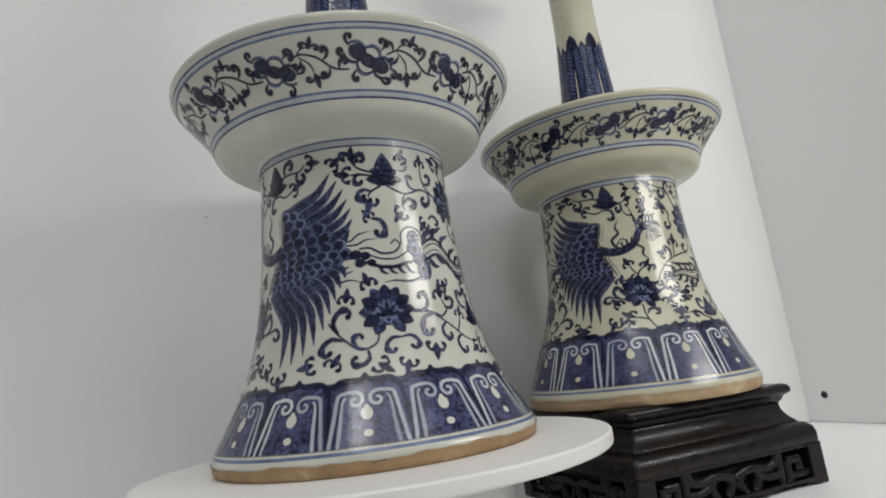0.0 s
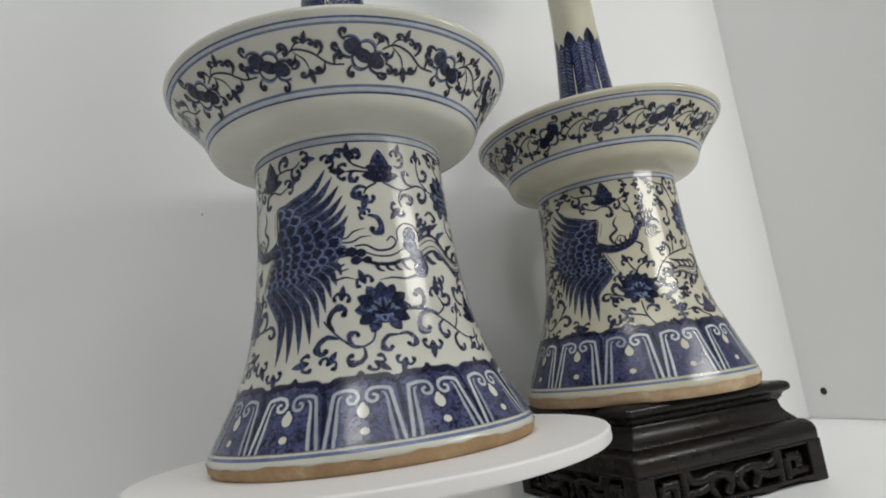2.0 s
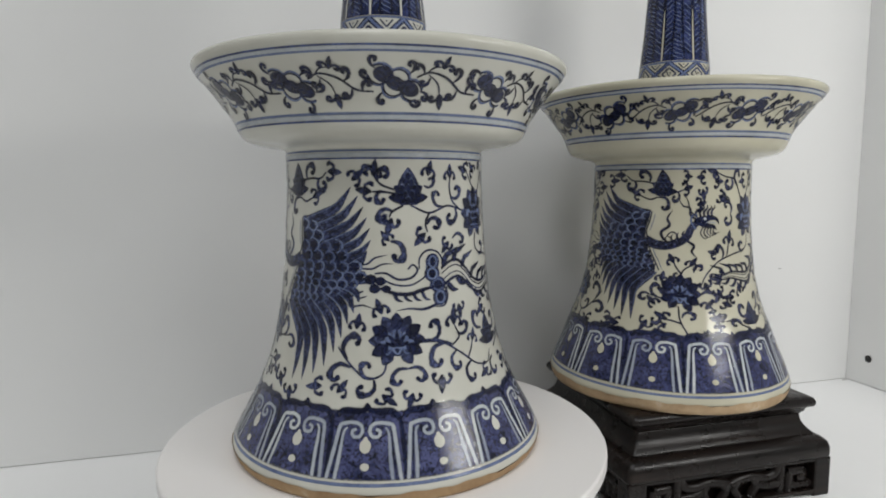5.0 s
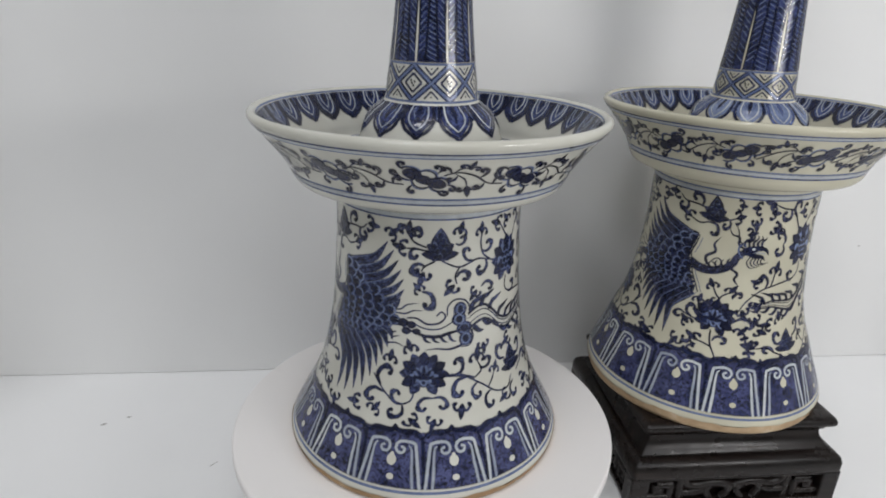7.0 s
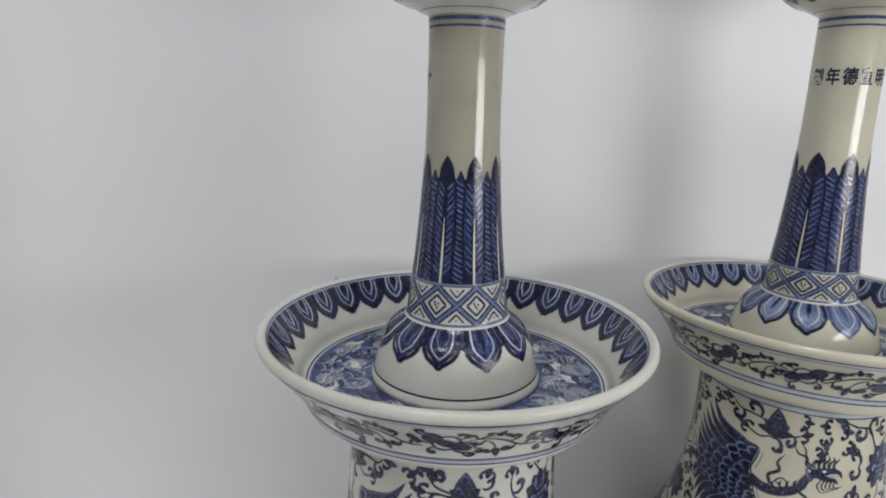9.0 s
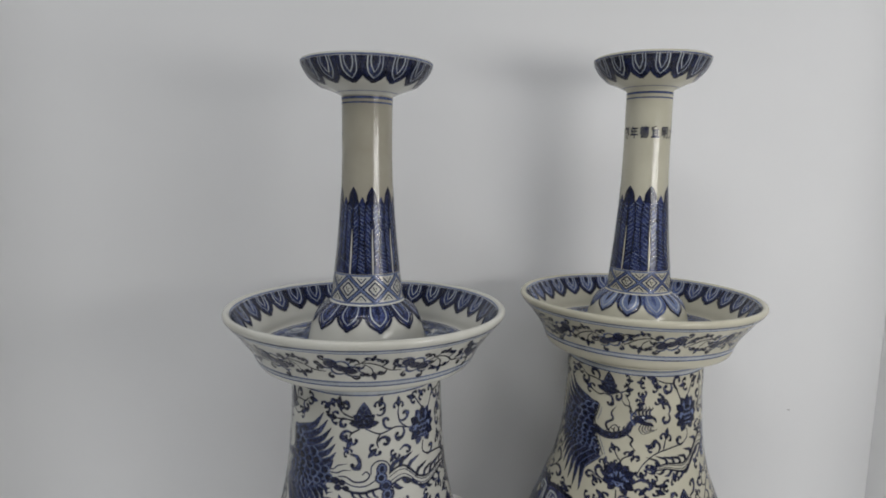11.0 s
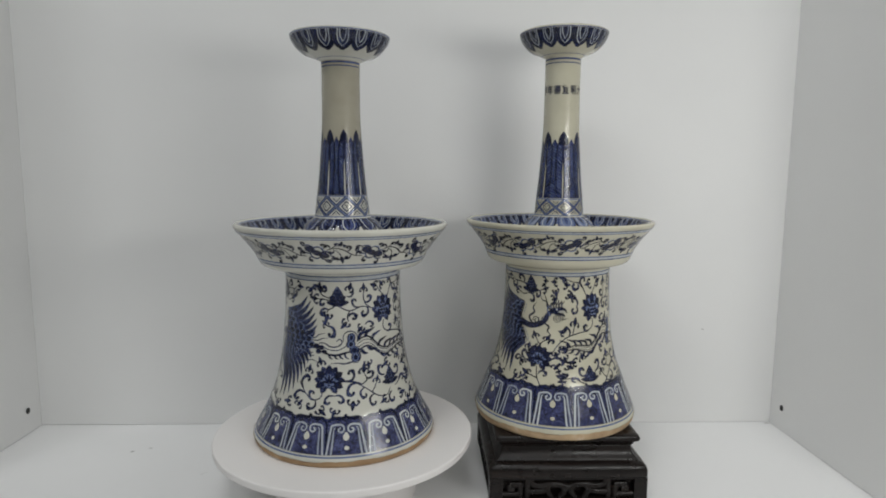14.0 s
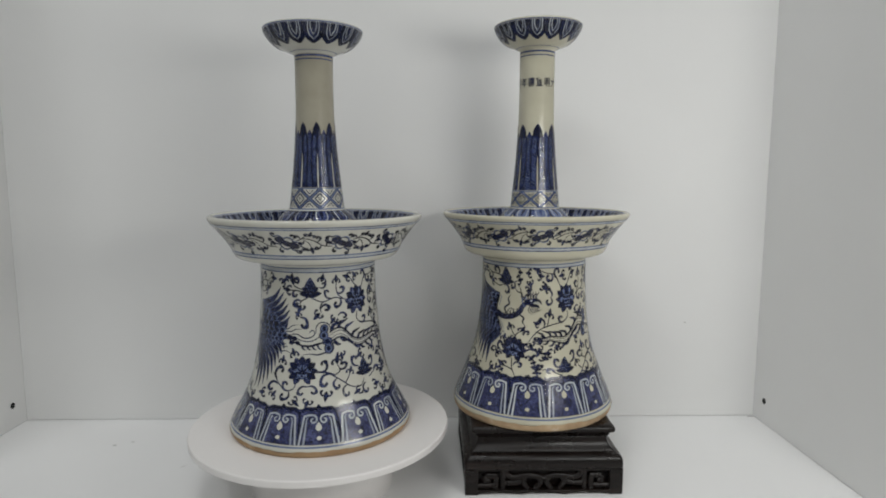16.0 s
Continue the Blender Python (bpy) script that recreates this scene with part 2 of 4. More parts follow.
class Paint:
    """Brush strokes that lie on a turned surface, gathered into one mesh."""

    def __init__(self):
        self.co, self.no, self.faces, self.mat, self.rim, self.count = [], [], [], [], [], 0
        self.strokes = 0

    def grid(self, sec, th, s, ink, rim):
        """th and s: arrays (rows, columns)."""
        self.strokes += 1
        lift = LIFT[ink] + 0.0000015 * (self.strokes % 40)
        co, no = sec.place(th, s, lift)
        a, b = th.shape
        base = self.count
        i, j = np.meshgrid(np.arange(a - 1), np.arange(b - 1), indexing="ij")
        k = base + i * b + j
        quads = np.stack([k, k + 1, k + b + 1, k + b], -1).reshape(-1, 4)
        fco = co.reshape(-1, 3)
        q = quads - base
        n = np.cross(fco[q[:, 2]] - fco[q[:, 0]], fco[q[:, 3]] - fco[q[:, 1]])
        bad = (n * no.reshape(-1, 3)[q[:, 0]]).sum(1) < 0
        quads[bad] = quads[bad][:, ::-1]
        self.co.append(fco)
        self.no.append(no.reshape(-1, 3))
        self.rim.append(np.broadcast_to(rim, th.shape).ravel())
        self.faces += quads.tolist()
        self.mat += [ink] * len(quads)
        self.count += a * b

    def ribbon(self, sec, th, s, w, ink):
        r = np.maximum(sec.radius(s), 1e-3)
        dx, dy = np.gradient(th) * r, np.gradient(s)
        k = np.maximum(np.hypot(dx, dy), 1e-9)
        nx, ny = -dy / k, dx / k
        m = 3 + 2 * int(math.ceil(w.max() / 0.004))
        u = np.linspace(-0.5, 0.5, m)
        w = w * 1.22 + 0.00015
        soft = min(1.0, 0.0030 / w.max())
        if soft < 1:
            u = np.unique(np.r_[u, 0.5 - soft / 2, soft / 2 - 0.5, 0.5 - soft / 4, soft / 4 - 0.5])
        t2 = th[:, None] + u[None] * (w * nx / r)[:, None]
        s2 = np.clip(s[:, None] + u[None] * (w * ny)[:, None], 0, sec.length)
        self.grid(sec, t2, s2, ink, np.minimum(1, (1 - 2 * np.abs(u)) / soft)[None])

    def band(self, sec, s0, s1, ink, th0=0.0, th1=2 * math.pi):
        n = max(3, int(abs(th1 - th0) * 30))
        th, s = np.meshgrid(np.linspace(th0, th1, n), np.linspace(s0, s1, max(5, int(abs(s1 - s0) / 0.002) + 2)), indexing="ij")
        rim = np.ones(th.shape[1])
        rim[[0, -1]] = 0.1
        self.grid(sec, th, s, ink, rim[None])

    def finish(self, name, parent, label, white, blue=None):
        mesh = bpy.data.meshes.new(name)
        mesh.from_pydata(np.vstack(self.co).tolist(), [], self.faces)
        for m in (blue or COBALT, COBALT_DARK, COBALT_WASH, white, COBALT_WASH, COBALT_THIN):
            mesh.materials.append(m)
        mesh.polygons.foreach_set("material_index", self.mat)
        mesh.polygons.foreach_set("use_smooth", [True] * len(self.mat))
        mesh.attributes.new("edge", "FLOAT", "POINT").data.foreach_set("value", np.concatenate(self.rim).astype(np.float32))
        mesh.update()
        mesh.normals_split_custom_set_from_vertices(np.vstack(self.no).tolist())
        ob = new(name, mesh)
        ob.parent = parent
        return tagged(ob, label)


class Pen:
    """Draws in millimetres round one spot of a section: x to the right, y along the section."""

    def __init__(self, paint, sec, th, s, turn=0.0, flip=1, ref=None, size=1.0, up=1):
        self.paint, self.sec, self.th, self.s, self.turn, self.flip, self.size, self.up = paint, sec, th, s, turn, flip, size, up
        self.ref = ref or float(sec.radius(s))
        self.drift = ()

    def line(self, pts, w, ink=1, ends=(0.35, 0.35), belly=0.0, shape=""):
        p = smooth_line(pts, 0.5 if shape else 0.9)
        if self.drift:
            p = p + sum(np.outer(np.exp(-((p[:, 0] - a) ** 2 + (p[:, 1] - b) ** 2) / 1000), (da, db)) for a, b, da, db in self.drift)
        c, d = math.cos(self.turn), math.sin(self.turn)
        x = (p[:, 0] * c - p[:, 1] * d) * self.size / 1000
        y = (p[:, 0] * d + p[:, 1] * c) * self.size / 1000
        u = np.linspace(0, 1, len(p))
        k = ends[0] + (ends[1] - ends[0]) * u + (1 - (ends[0] + ends[1]) / 2) * np.sin(np.pi * u) ** 0.8
        if shape == "round":
            k = np.sqrt(np.maximum(1 - (2 * u - 1) ** 2, 0))
        elif shape == "petal":
            k = np.where(u < 0.62, 1 - 0.1 * (u / 0.62) ** 2, 0.9 * (1 - (np.maximum(u, 0.62) - 0.62) / 0.38) ** 0.8)
        k = np.maximum(k + belly * np.sin(np.pi * u), 0.04)
        self.paint.ribbon(self.sec, self.th + self.flip * x / self.ref, self.s + self.up * y, w * self.size / 1000 * k, ink)

    def at(self, x, y, turn=0.0, size=1.0):
        c, d = math.cos(self.turn), math.sin(self.turn)
        X, Y = (x * c - y * d) * self.size / 1000, (x * d + y * c) * self.size / 1000
        return Pen(self.paint, self.sec, self.th + self.flip * X / self.ref, self.s + self.up * Y, self.turn + turn, self.flip, self.ref, self.size * size, self.up)

    def dot(self, x, y, w, h, ink=1):
        self.line([(x, y - h / 2), (x, y - h * 0.47), (x, y - h * 0.35), (x, y), (x, y + h * 0.35), (x, y + h * 0.47), (x, y + h / 2)], w, ink, shape="round")

    def leaf(self, x, y, angle, length, w, ink=0, bend=0.0):
        a = math.radians(angle)
        ca, sa = math.cos(a), math.sin(a)
        pts = [(x + ca * length * u - sa * bend * length * u * u, y + sa * length * u + ca * bend * length * u * u) for u in (0, 0.35, 0.7, 1)]
        self.line(pts, w, ink, (0.15, 0.02))

    def comma(self, x, y, angle, size, way=1, ink=0):
        """A curled leaf that sets out at x, y, towards the angle, and rolls up into a thick head."""
        a = math.radians(angle)
        pts = [(x, y)]
        d, step = a, size * 0.55
        px, py = x, y
        for k in range(9):
            px, py = px + step * math.cos(d), py + step * math.sin(d)
            pts.append((px, py))
            d += way * (0.26 + 0.105 * k)
            step *= 0.90
        self.line(pts, size * 0.68, ink, (0.22, 0.8), 0.05)
        self.dot(px - math.cos(d) * size * 0.08, py, size * 0.66, size * 0.66, ink)

    def trefoil(self, x, y, angle, size, ink=0):
        """A pointed leaf between two curled ones."""
        self.leaf(x, y, angle, size * 2.0, size * 0.85, ink)
        a = math.radians(angle)
        self.comma(x, y, angle + 38, size * 0.78, 1, ink)
        self.comma(x, y, angle - 38, size * 0.78, -1, ink)
        self.dot(x + math.cos(a) * size * 0.2, y + math.sin(a) * size * 0.2, size * 0.8, size * 0.8, 1)

    def lotus(self, x, y, r, tall=1.0, cone=False):
        for k in range(11):
            a = 90 + (k - 5) * 30
            ca, sa = math.cos(math.radians(a)), math.sin(math.radians(a)) * tall
            self.leaf(x + ca * r * 0.45, y + sa * r * 0.45, math.degrees(math.atan2(sa, ca)), r * 0.78, r * 0.50, 1 if k % 2 else 0)
        self.dot(x, y, r * 1.30, r * 1.40 * tall, 0)
        if cone:
            self.line([(x, y - r * 0.6), (x, y), (x, y + r * 0.5), (x, y + r * 1.2)], r * 1.15, 4, (0.9, 0.02))
            for row, cols in ((-0.42, 3), (-0.12, 4), (0.20, 3), (0.50, 2), (0.78, 1)):
                for c in range(cols):
                    self.dot(x + (c - (cols - 1) / 2) * r * 0.31, y + r * row, r * 0.27, r * 0.30, 1)
            return
        for k in (-2, 2, -1, 1, 0):
            a = 90 - k * 36
            ca, sa = math.cos(math.radians(a)), math.sin(math.radians(a)) * tall
            self.leaf(x, y - r * 0.30, math.degrees(math.atan2(sa, ca)), r * (0.96 - 0.1 * abs(k)) * math.hypot(ca, sa), r * 0.44, 4)
            self.leaf(x, y - r * 0.26, math.degrees(math.atan2(sa, ca)), r * (0.74 - 0.1 * abs(k)) * math.hypot(ca, sa), r * 0.20, 1)
        for k in (-1, 0, 1):
            self.line([(x + k * r * 0.40 - r * 0.2, y - r * 0.36), (x + k * r * 0.42, y - r * 0.62), (x + k * r * 0.40 + r * 0.2, y - r * 0.36)], r * 0.10, 4, (0.8, 0.8))

    def bud(self, x, y, h):
        """A pointed bud of overlapping scales between two flared leaves."""
        for f in (-1, 1):
            self.leaf(x + f * h * 0.10, y - h * 0.36, 90 - f * 62, h * 0.56, h * 0.26, 1, -0.25 * f)
            self.leaf(x + f * h * 0.16, y - h * 0.15, 90 - f * 40, h * 0.40, h * 0.26, 0, -0.2 * f)
        self.line([(x, y - h * 0.46), (x, y - h * 0.15), (x, y + h * 0.2), (x, y + h * 0.66)], h * 0.58, 0, (0.8, 0.02))
        for row, cols in ((-0.32, 3), (-0.14, 2), (0.04, 3), (0.22, 2), (0.40, 1)):
            for c in range(cols):
                cx = x + (c - (cols - 1) / 2) * h * (0.21 - 0.10 * max(0, row))
                self.dot(cx, y + h * row, h * 0.17, h * 0.20, 1)
                self.line([(cx - h * 0.09, y + h * row), (cx, y + h * (row + 0.13)), (cx + h * 0.09, y + h * row)], 0.55, 4)


# ---- the setting ----
BACK, LEFT, RIGHT, FRONT = 0.1684, -0.423, 0.552, -0.05


def slab(name, x0, y0, z0, x1, y1, z1, mat, label, category, bevel=0.0003):
    bm = bmesh.new()
    add_box(bm, x0, y0, z0, x1, y1, z1, bevel)
    return tagged(part(name, bm, mat), label, category, kind="structure")


slab("floor", LEFT - 0.018, -0.75, -0.018, RIGHT + 0.018, BACK + 0.018, 0, SHELF, "white laminate shelf board with faint scuffs", "shelf")
slab("wall_back", LEFT - 0.018, BACK, 0.0005, RIGHT + 0.018, BACK + 0.018, 0.78, WALL, "plain white laminate back panel of the niche", "wall")
slab("wall_left", LEFT - 0.018, FRONT, 0.0005, LEFT, BACK - 0.0002, 0.78, WALL, "white laminate side panel with a peg hole", "wall")
slab("wall_right", RIGHT, FRONT - 0.03, 0.0005, RIGHT + 0.018, BACK - 0.0002, 0.78, WALL, "white laminate side panel with a peg hole", "wall")
slab("cabinet_base", LEFT - 0.018, -0.748, -0.7595, RIGHT + 0.018, BACK + 0.018, -0.0185, WALL, "plain white laminate cabinet body under the shelf", "cabinet")
slab("room_floor", -2.6, -4.2, -0.80, 2.8, 1.2, -0.76, ROOM, "plain pale floor of the room", "floor")
slab("room_wall_north", -2.6, 1.2, -0.76, 2.8, 1.3, 2.7, ROOM, "plain pale wall of the room", "wall")
slab("room_wall_south", -2.6, -4.3, -0.76, 2.8, -4.2, 2.7, ROOM, "plain pale wall of the room", "wall")
slab("room_wall_west", -2.7, -4.2, -0.76, -2.6, 1.2, 2.7, ROOM, "plain pale wall of the room", "wall")
slab("room_wall_east", 2.8, -4.2, -0.76, 2.9, 1.2, 2.7, ROOM, "plain pale wall of the room", "wall")
slab("room_ceiling", -2.6, -4.2, 2.7, 2.8, 1.2, 2.8, ROOM, "plain pale ceiling of the room", "ceiling")


def peg_hole(x, inward):
    bm = bmesh.new()
    rings = [(0.0036, 0.0), (0.0040, 0.0004), (0.0034, 0.0007), (0.0026, 0.0002), (0.0, 0.0001)]
    for i, (r, h) in enumerate(rings):
        ring = []
        for k in range(20):
            a = 2 * math.pi * k / 20
            ring.append(bm.verts.new((inward * h, r * math.cos(a), r * math.sin(a))))
        if i:
            for k in range(20):
                bm.faces.new((last[k], last[(k + 1) % 20], ring[(k + 1) % 20], ring[k]))
        last = ring
    ob = part("peg_hole", bm, HOLE, None, "", True)
    ob.location = (x + inward * 0.0002, 0.1425, 0.030)
    return tagged(ob, "small black shelf-peg hole in a white side panel", "hole", "peg holes")


def scuff(x, y, z, w, h, upright, tilt):
    """A small uneven rub mark, a hair proud of its board."""
    rng = random.Random(int(abs(x) * 1e4 + w * 1e5))
    bm = bmesh.new()
    ring = []
    for k in range(18):
        a = 2 * math.pi * k / 18
        q = rng.uniform(0.6, 1.1)
        u, v = w / 2 * q * math.cos(a), h / 2 * q * math.sin(a)
        u, v = u * math.cos(tilt) - v * math.sin(tilt), u * math.sin(tilt) + v * math.cos(tilt)
        ring.append(bm.verts.new((u, -0.0002, v) if upright else (u, v, 0.0002)))
    mid = bm.verts.new((0, -0.0003, 0) if upright else (0, 0, 0.0003))
    for k in range(18):
        bm.faces.new((ring[k], ring[(k + 1) % 18], mid))
    ob = part("scuff_mark", bm, GRIME)
    ob.location = (x, y, z)
    return tagged(ob, "small grey rub mark on the white " + ("panel" if upright else "shelf"), "mark", "rub marks")


scuff(-0.0860, BACK - 0.0001, 0.2588, 0.0022, 0.0028, True, 0.3)
scuff(0.4526, BACK - 0.0001, 0.1297, 0.0040, 0.0012, True, -0.2)
scuff(-0.2673, 0.0891, 0.0001, 0.0060, 0.0030, False, 0.4)
scuff(-0.1627, 0.0340, 0.0001, 0.0080, 0.0010, False, 0.8)
scuff(-0.2500, 0.0980, 0.0001, 0.0045, 0.0022, False, 0.1)
scuff(RIGHT - 0.006, BACK - 0.004, 0.0001, 0.0100, 0.0026, False, 0.0)
peg_hole(LEFT, 1)
peg_hole(RIGHT, -1)


# ---- turntable ----
TABLE_Z = 0.0688


def turntable():
    root = new("turntable")
    edge = [(0.1304 + 0.0015 * math.sin(a), TABLE_Z - 0.0015 + 0.0015 * math.cos(a)) for a in np.linspace(0, math.pi / 2, 7)]
    under = [(0.1304 + 0.0015 * math.cos(a), TABLE_Z - 0.0059 - 0.0015 * math.sin(a)) for a in np.linspace(0, math.pi / 2, 7)]
    disc = Section(([(0.0005, TABLE_Z), (0.06, TABLE_Z), (0.125, TABLE_Z), (0.1302, TABLE_Z)] + edge + [(0.1319, TABLE_Z - 0.0028), (0.1319, TABLE_Z - 0.0048)] + under + [(0.125, TABLE_Z - 0.0074), (0.07, TABLE_Z - 0.0074)])[::-1], straight=True)
    turned("platter", disc, PLASTIC, root)
    drum = Section([(0.070, 0.0), (0.0725, 0.0006), (0.0735, 0.003), (0.0735, 0.0555), (0.0715, 0.0580), (0.062, 0.0583), (0.060, 0.0618)], 0.002)
    turned("drum", drum, PLASTIC, root, "round white plastic motor housing")
    return tagged(root, "white plastic display turntable on a round drum base", "turntable")


turntable()


# ---- carved stand ----
STAND_X, STAND_Y, STAND_Z = 0.2298, 0.0420, 0.0695


def square_turn(name, profile, hx, hy, corner, parent, label="", mat=None):
    """Rings with rounded corners, one above the other; profile: (inset, height)."""
    bm = bmesh.new()
    last = None
    first = None
    for inset, z in profile:
        ring = []
        a, b = hx - inset, hy - inset
        for q, (sx, sy) in enumerate(((1, 1), (-1, 1), (-1, -1), (1, -1))):
            for k in range(5):
                ang = math.pi / 2 * (q + k / 4)
                ring.append(bm.verts.new((sx * (a - corner) + corner * math.cos(ang), sy * (b - corner) + corner * math.sin(ang), z)))
        if last:
            for k in range(20):
                bm.faces.new((last[k], last[(k + 1) % 20], ring[(k + 1) % 20], ring[k]))
        else:
            first = ring
        last = ring
    bm.faces.new(last)
    bm.faces.new(first[::-1])
    ob = part(name, bm, mat or WOOD, parent, label, True)
    return ob


def fret_panel(parent, x0, x1, z0, z1, m):
    """Pierced scroll carving between the legs of one side."""
    bm = bmesh.new()
    w, h = x1 - x0, z1 - z0

    def bar(pts, thick):
        p = smooth_line(pts, 0.0016)
        d = np.gradient(p, axis=0)
        d /= np.maximum(np.hypot(*d.T), 1e-9)[:, None]
        rows = []
        for (x, z), (dx, dz) in zip(p, d):
            ring = []
            for u, v in ((-0.5, 0), (-0.42, 0.85), (0, 1), (0.42, 0.85), (0.5, 0)):
                ring.append(bm.verts.new((x - dz * thick * u, -0.0035 * v, z + dx * thick * u)))
            rows.append(ring)
        for a, b in zip(rows, rows[1:]):
            for k in range(4):
                bm.faces.new((a[k], a[k + 1], b[k + 1], b[k]))
        bm.faces.new(rows[0])
        bm.faces.new(rows[-1][::-1])

    def X(u):
        return x0 + w * u

    def Z(v):
        return z0 + h * v

    t = 0.0062
    for f in (1, -1):
        def U(u):
            return X(0.5 + f * u)
        # squared key scroll at the end
        for a, b, c, d in ((0.44, 0.68, 0.345, 0.68), (0.358, 0.70, 0.358, 0.04), (0.44, 0.72, 0.44, 0.40), (0.45, 0.42, 0.40, 0.42), (0.50, 0.16, 0.35, 0.16), (0.305, 1.0, 0.305, 0.0)):
            bar([(U(a), Z(b)), (U((a + c) / 2), Z((b + d) / 2)), (U(c), Z(d))], t)
        # curling arm and the looped middle
        bar([(U(0.29), Z(1.0)), (U(0.27), Z(0.70)), (U(0.21), Z(0.60)), (U(0.14), Z(0.68)), (U(0.07), Z(0.66)), (U(0.0), Z(0.52))], t)
        bar([(U(0.30), Z(0.30)), (U(0.22), Z(0.30)), (U(0.16), Z(0.42))], t)
        bar([(U(0.13), Z(0.68)), (U(0.155), Z(0.40)), (U(0.125), Z(0.0))], t)
        bar([(U(0.055), Z(0.64)), (U(0.022), Z(0.38)), (U(0.055), Z(0.02))], t)
    bm.normal_update()
    ob = part("fretwork", bm, WOOD, parent, "pierced scroll carving", True)
    ob.matrix_local = m
    return ob


def stand():
    root = new("display_stand")
    hx, hy = 0.0812, 0.0762
    k = STAND_Z / 0.0635
    top = square_turn("top_slab", [(a, z * k) for a, z in [(0.0062, 0.0518), (0.0056, 0.0528), (0.0048, 0.0532), (0.0046, 0.0546), (0.0034, 0.0562), (0.0008, 0.0574), (0.0, 0.0586), (0.0, 0.0606), (0.0010, 0.0624), (0.0030, 0.0633), (0.0055, 0.0635)]], 0.0740, 0.0685, 0.003, root)
    square_turn("waist", [(a, z * k) for a, z in [(-0.0045, 0.0384), (-0.0040, 0.0396), (-0.0018, 0.0416), (0.0002, 0.0440), (0.0016, 0.0468), (0.0022, 0.0496), (0.0022, 0.0522)]], 0.0690, 0.0635, 0.002, root)
    square_turn("shoulder", [(a, z * k) for a, z in [(0.0085, 0.0255), (0.0004, 0.0255), (0.0, 0.0268), (0.0, 0.0318), (0.0012, 0.0354), (0.0042, 0.0378), (0.0085, 0.0388), (0.0145, 0.0392)]], hx, hy, 0.004, root)
    # block added in the hollow so the fretwork openings read as dark recess
    square_turn("recess_backing", [(a, z * k) for a, z in [(0.0, 0.0035), (0.0, 0.0256)]], hx - 0.0085, hy - 0.0085, 0.002, root)
    for f, g in ((1, 1), (-1, 1), (-1, -1), (1, -1)):
        bm = bmesh.new()
        x, y = f * (hx - 0.0072), g * (hy - 0.0072)
        add_box(bm, x - 0.0068, y - 0.0068, 0.0, x + 0.0068, y + 0.0068, 0.0258 * k, 0.0014)
        part("leg", bm, WOOD, root)
    for turn, (half, dist) in enumerate(((hx, hy), (hy, hx), (hx, hy), (hy, hx))):
        m = Matrix.Rotation(turn * math.pi / 2, 4, "Z") @ Matrix.Translation((0, -dist + 0.0062, 0))
        inner = half - 0.0130
        fret_panel(root, -inner, inner, 0.0048, 0.0235 * k, m)
        bm = bmesh.new()
        add_box(bm, -inner, -0.0052, 0.0235 * k, inner, 0.004, 0.0262 * k, 0.0006)
        part("upper_rail", bm, WOOD, root).matrix_local = m
        bm = bmesh.new()
        n = 24
        rows = []
        for i in range(n + 1):
            u = i / n
            low = 0.0012 + 0.0022 * abs(math.sin(u * math.pi * 3)) ** 0.7
            x = -inner + 2 * inner * u
            rows.append([bm.verts.new((x, -0.0054, low)), bm.verts.new((x, -0.0054, 0.0052)), bm.verts.new((x, 0.003, 0.0052)), bm.verts.new((x, 0.003, low))])
        for a, b in zip(rows, rows[1:]):
            for j in range(4):
                bm.faces.new((a[j], a[(j + 1) % 4], b[(j + 1) % 4], b[j]))
        part("lower_rail", bm, WOOD, root).matrix_local = m
    root.location = (STAND_X, STAND_Y, 0)
    return tagged(root, "square blackwood stand with pierced scroll-carved sides", "stand")


stand()


# ---- candlesticks ----
def remap(points, heights, wide):
    """Fits the common profile to one piece: its own heights, and its own girth by height."""
    zs, zt = zip(*heights)
    ws, wt = zip(*wide)
    return [(r * float(np.interp(z, ws, wt)), float(np.interp(z, zs, zt))) for r, z in points]


FOOT = [(0.078, 0.0008), (0.0885, 0.0), (0.0904, 0.0010), (0.0914, 0.0028), (0.0918, 0.0056)]
BELL = [(0.0918, 0.0056), (0.0921, 0.0062), (0.0915, 0.0082), (0.0895, 0.0122), (0.0855, 0.0195), (0.0805, 0.0285), (0.0757, 0.0378), (0.0718, 0.0475), (0.0672, 0.062),
        (0.0627, 0.083), (0.0597, 0.108), (0.0578, 0.135), (0.0571, 0.155), (0.0571, 0.1715)]
UNDER = [(0.0571, 0.1715), (0.0580, 0.1727), (0.0620, 0.1737), (0.0715, 0.1751), (0.0772, 0.1767), (0.0802, 0.1788), (0.0818, 0.1812)]
WALL_OUT = [(0.0818, 0.1812), (0.0830, 0.1842), (0.0862, 0.1905), (0.0915, 0.1985), (0.0978, 0.2068), (0.1025, 0.2124), (0.1040, 0.2146)]
LIP = [(0.1040, 0.2146), (0.1050, 0.2158), (0.1052, 0.2178), (0.1040, 0.2194), (0.1020, 0.2196), (0.1004, 0.2186)]
WALL_IN = [(0.1004, 0.2186), (0.0960, 0.2118), (0.0900, 0.2040), (0.0850, 0.1960), (0.0832, 0.1912), (0.0818, 0.1886), (0.0795, 0.1878)]
PAN_FLOOR = [(0.0795, 0.1878), (0.0600, 0.1874), (0.0445, 0.1874)]
DOME = [(0.0456, 0.1874), (0.0463, 0.1886), (0.0456, 0.1912), (0.0444, 0.1930), (0.0442, 0.1950), (0.0427, 0.2010), (0.0404, 0.2085), (0.0376, 0.2145), (0.0344, 0.2182), (0.0303, 0.2210), (0.0278, 0.2232)]
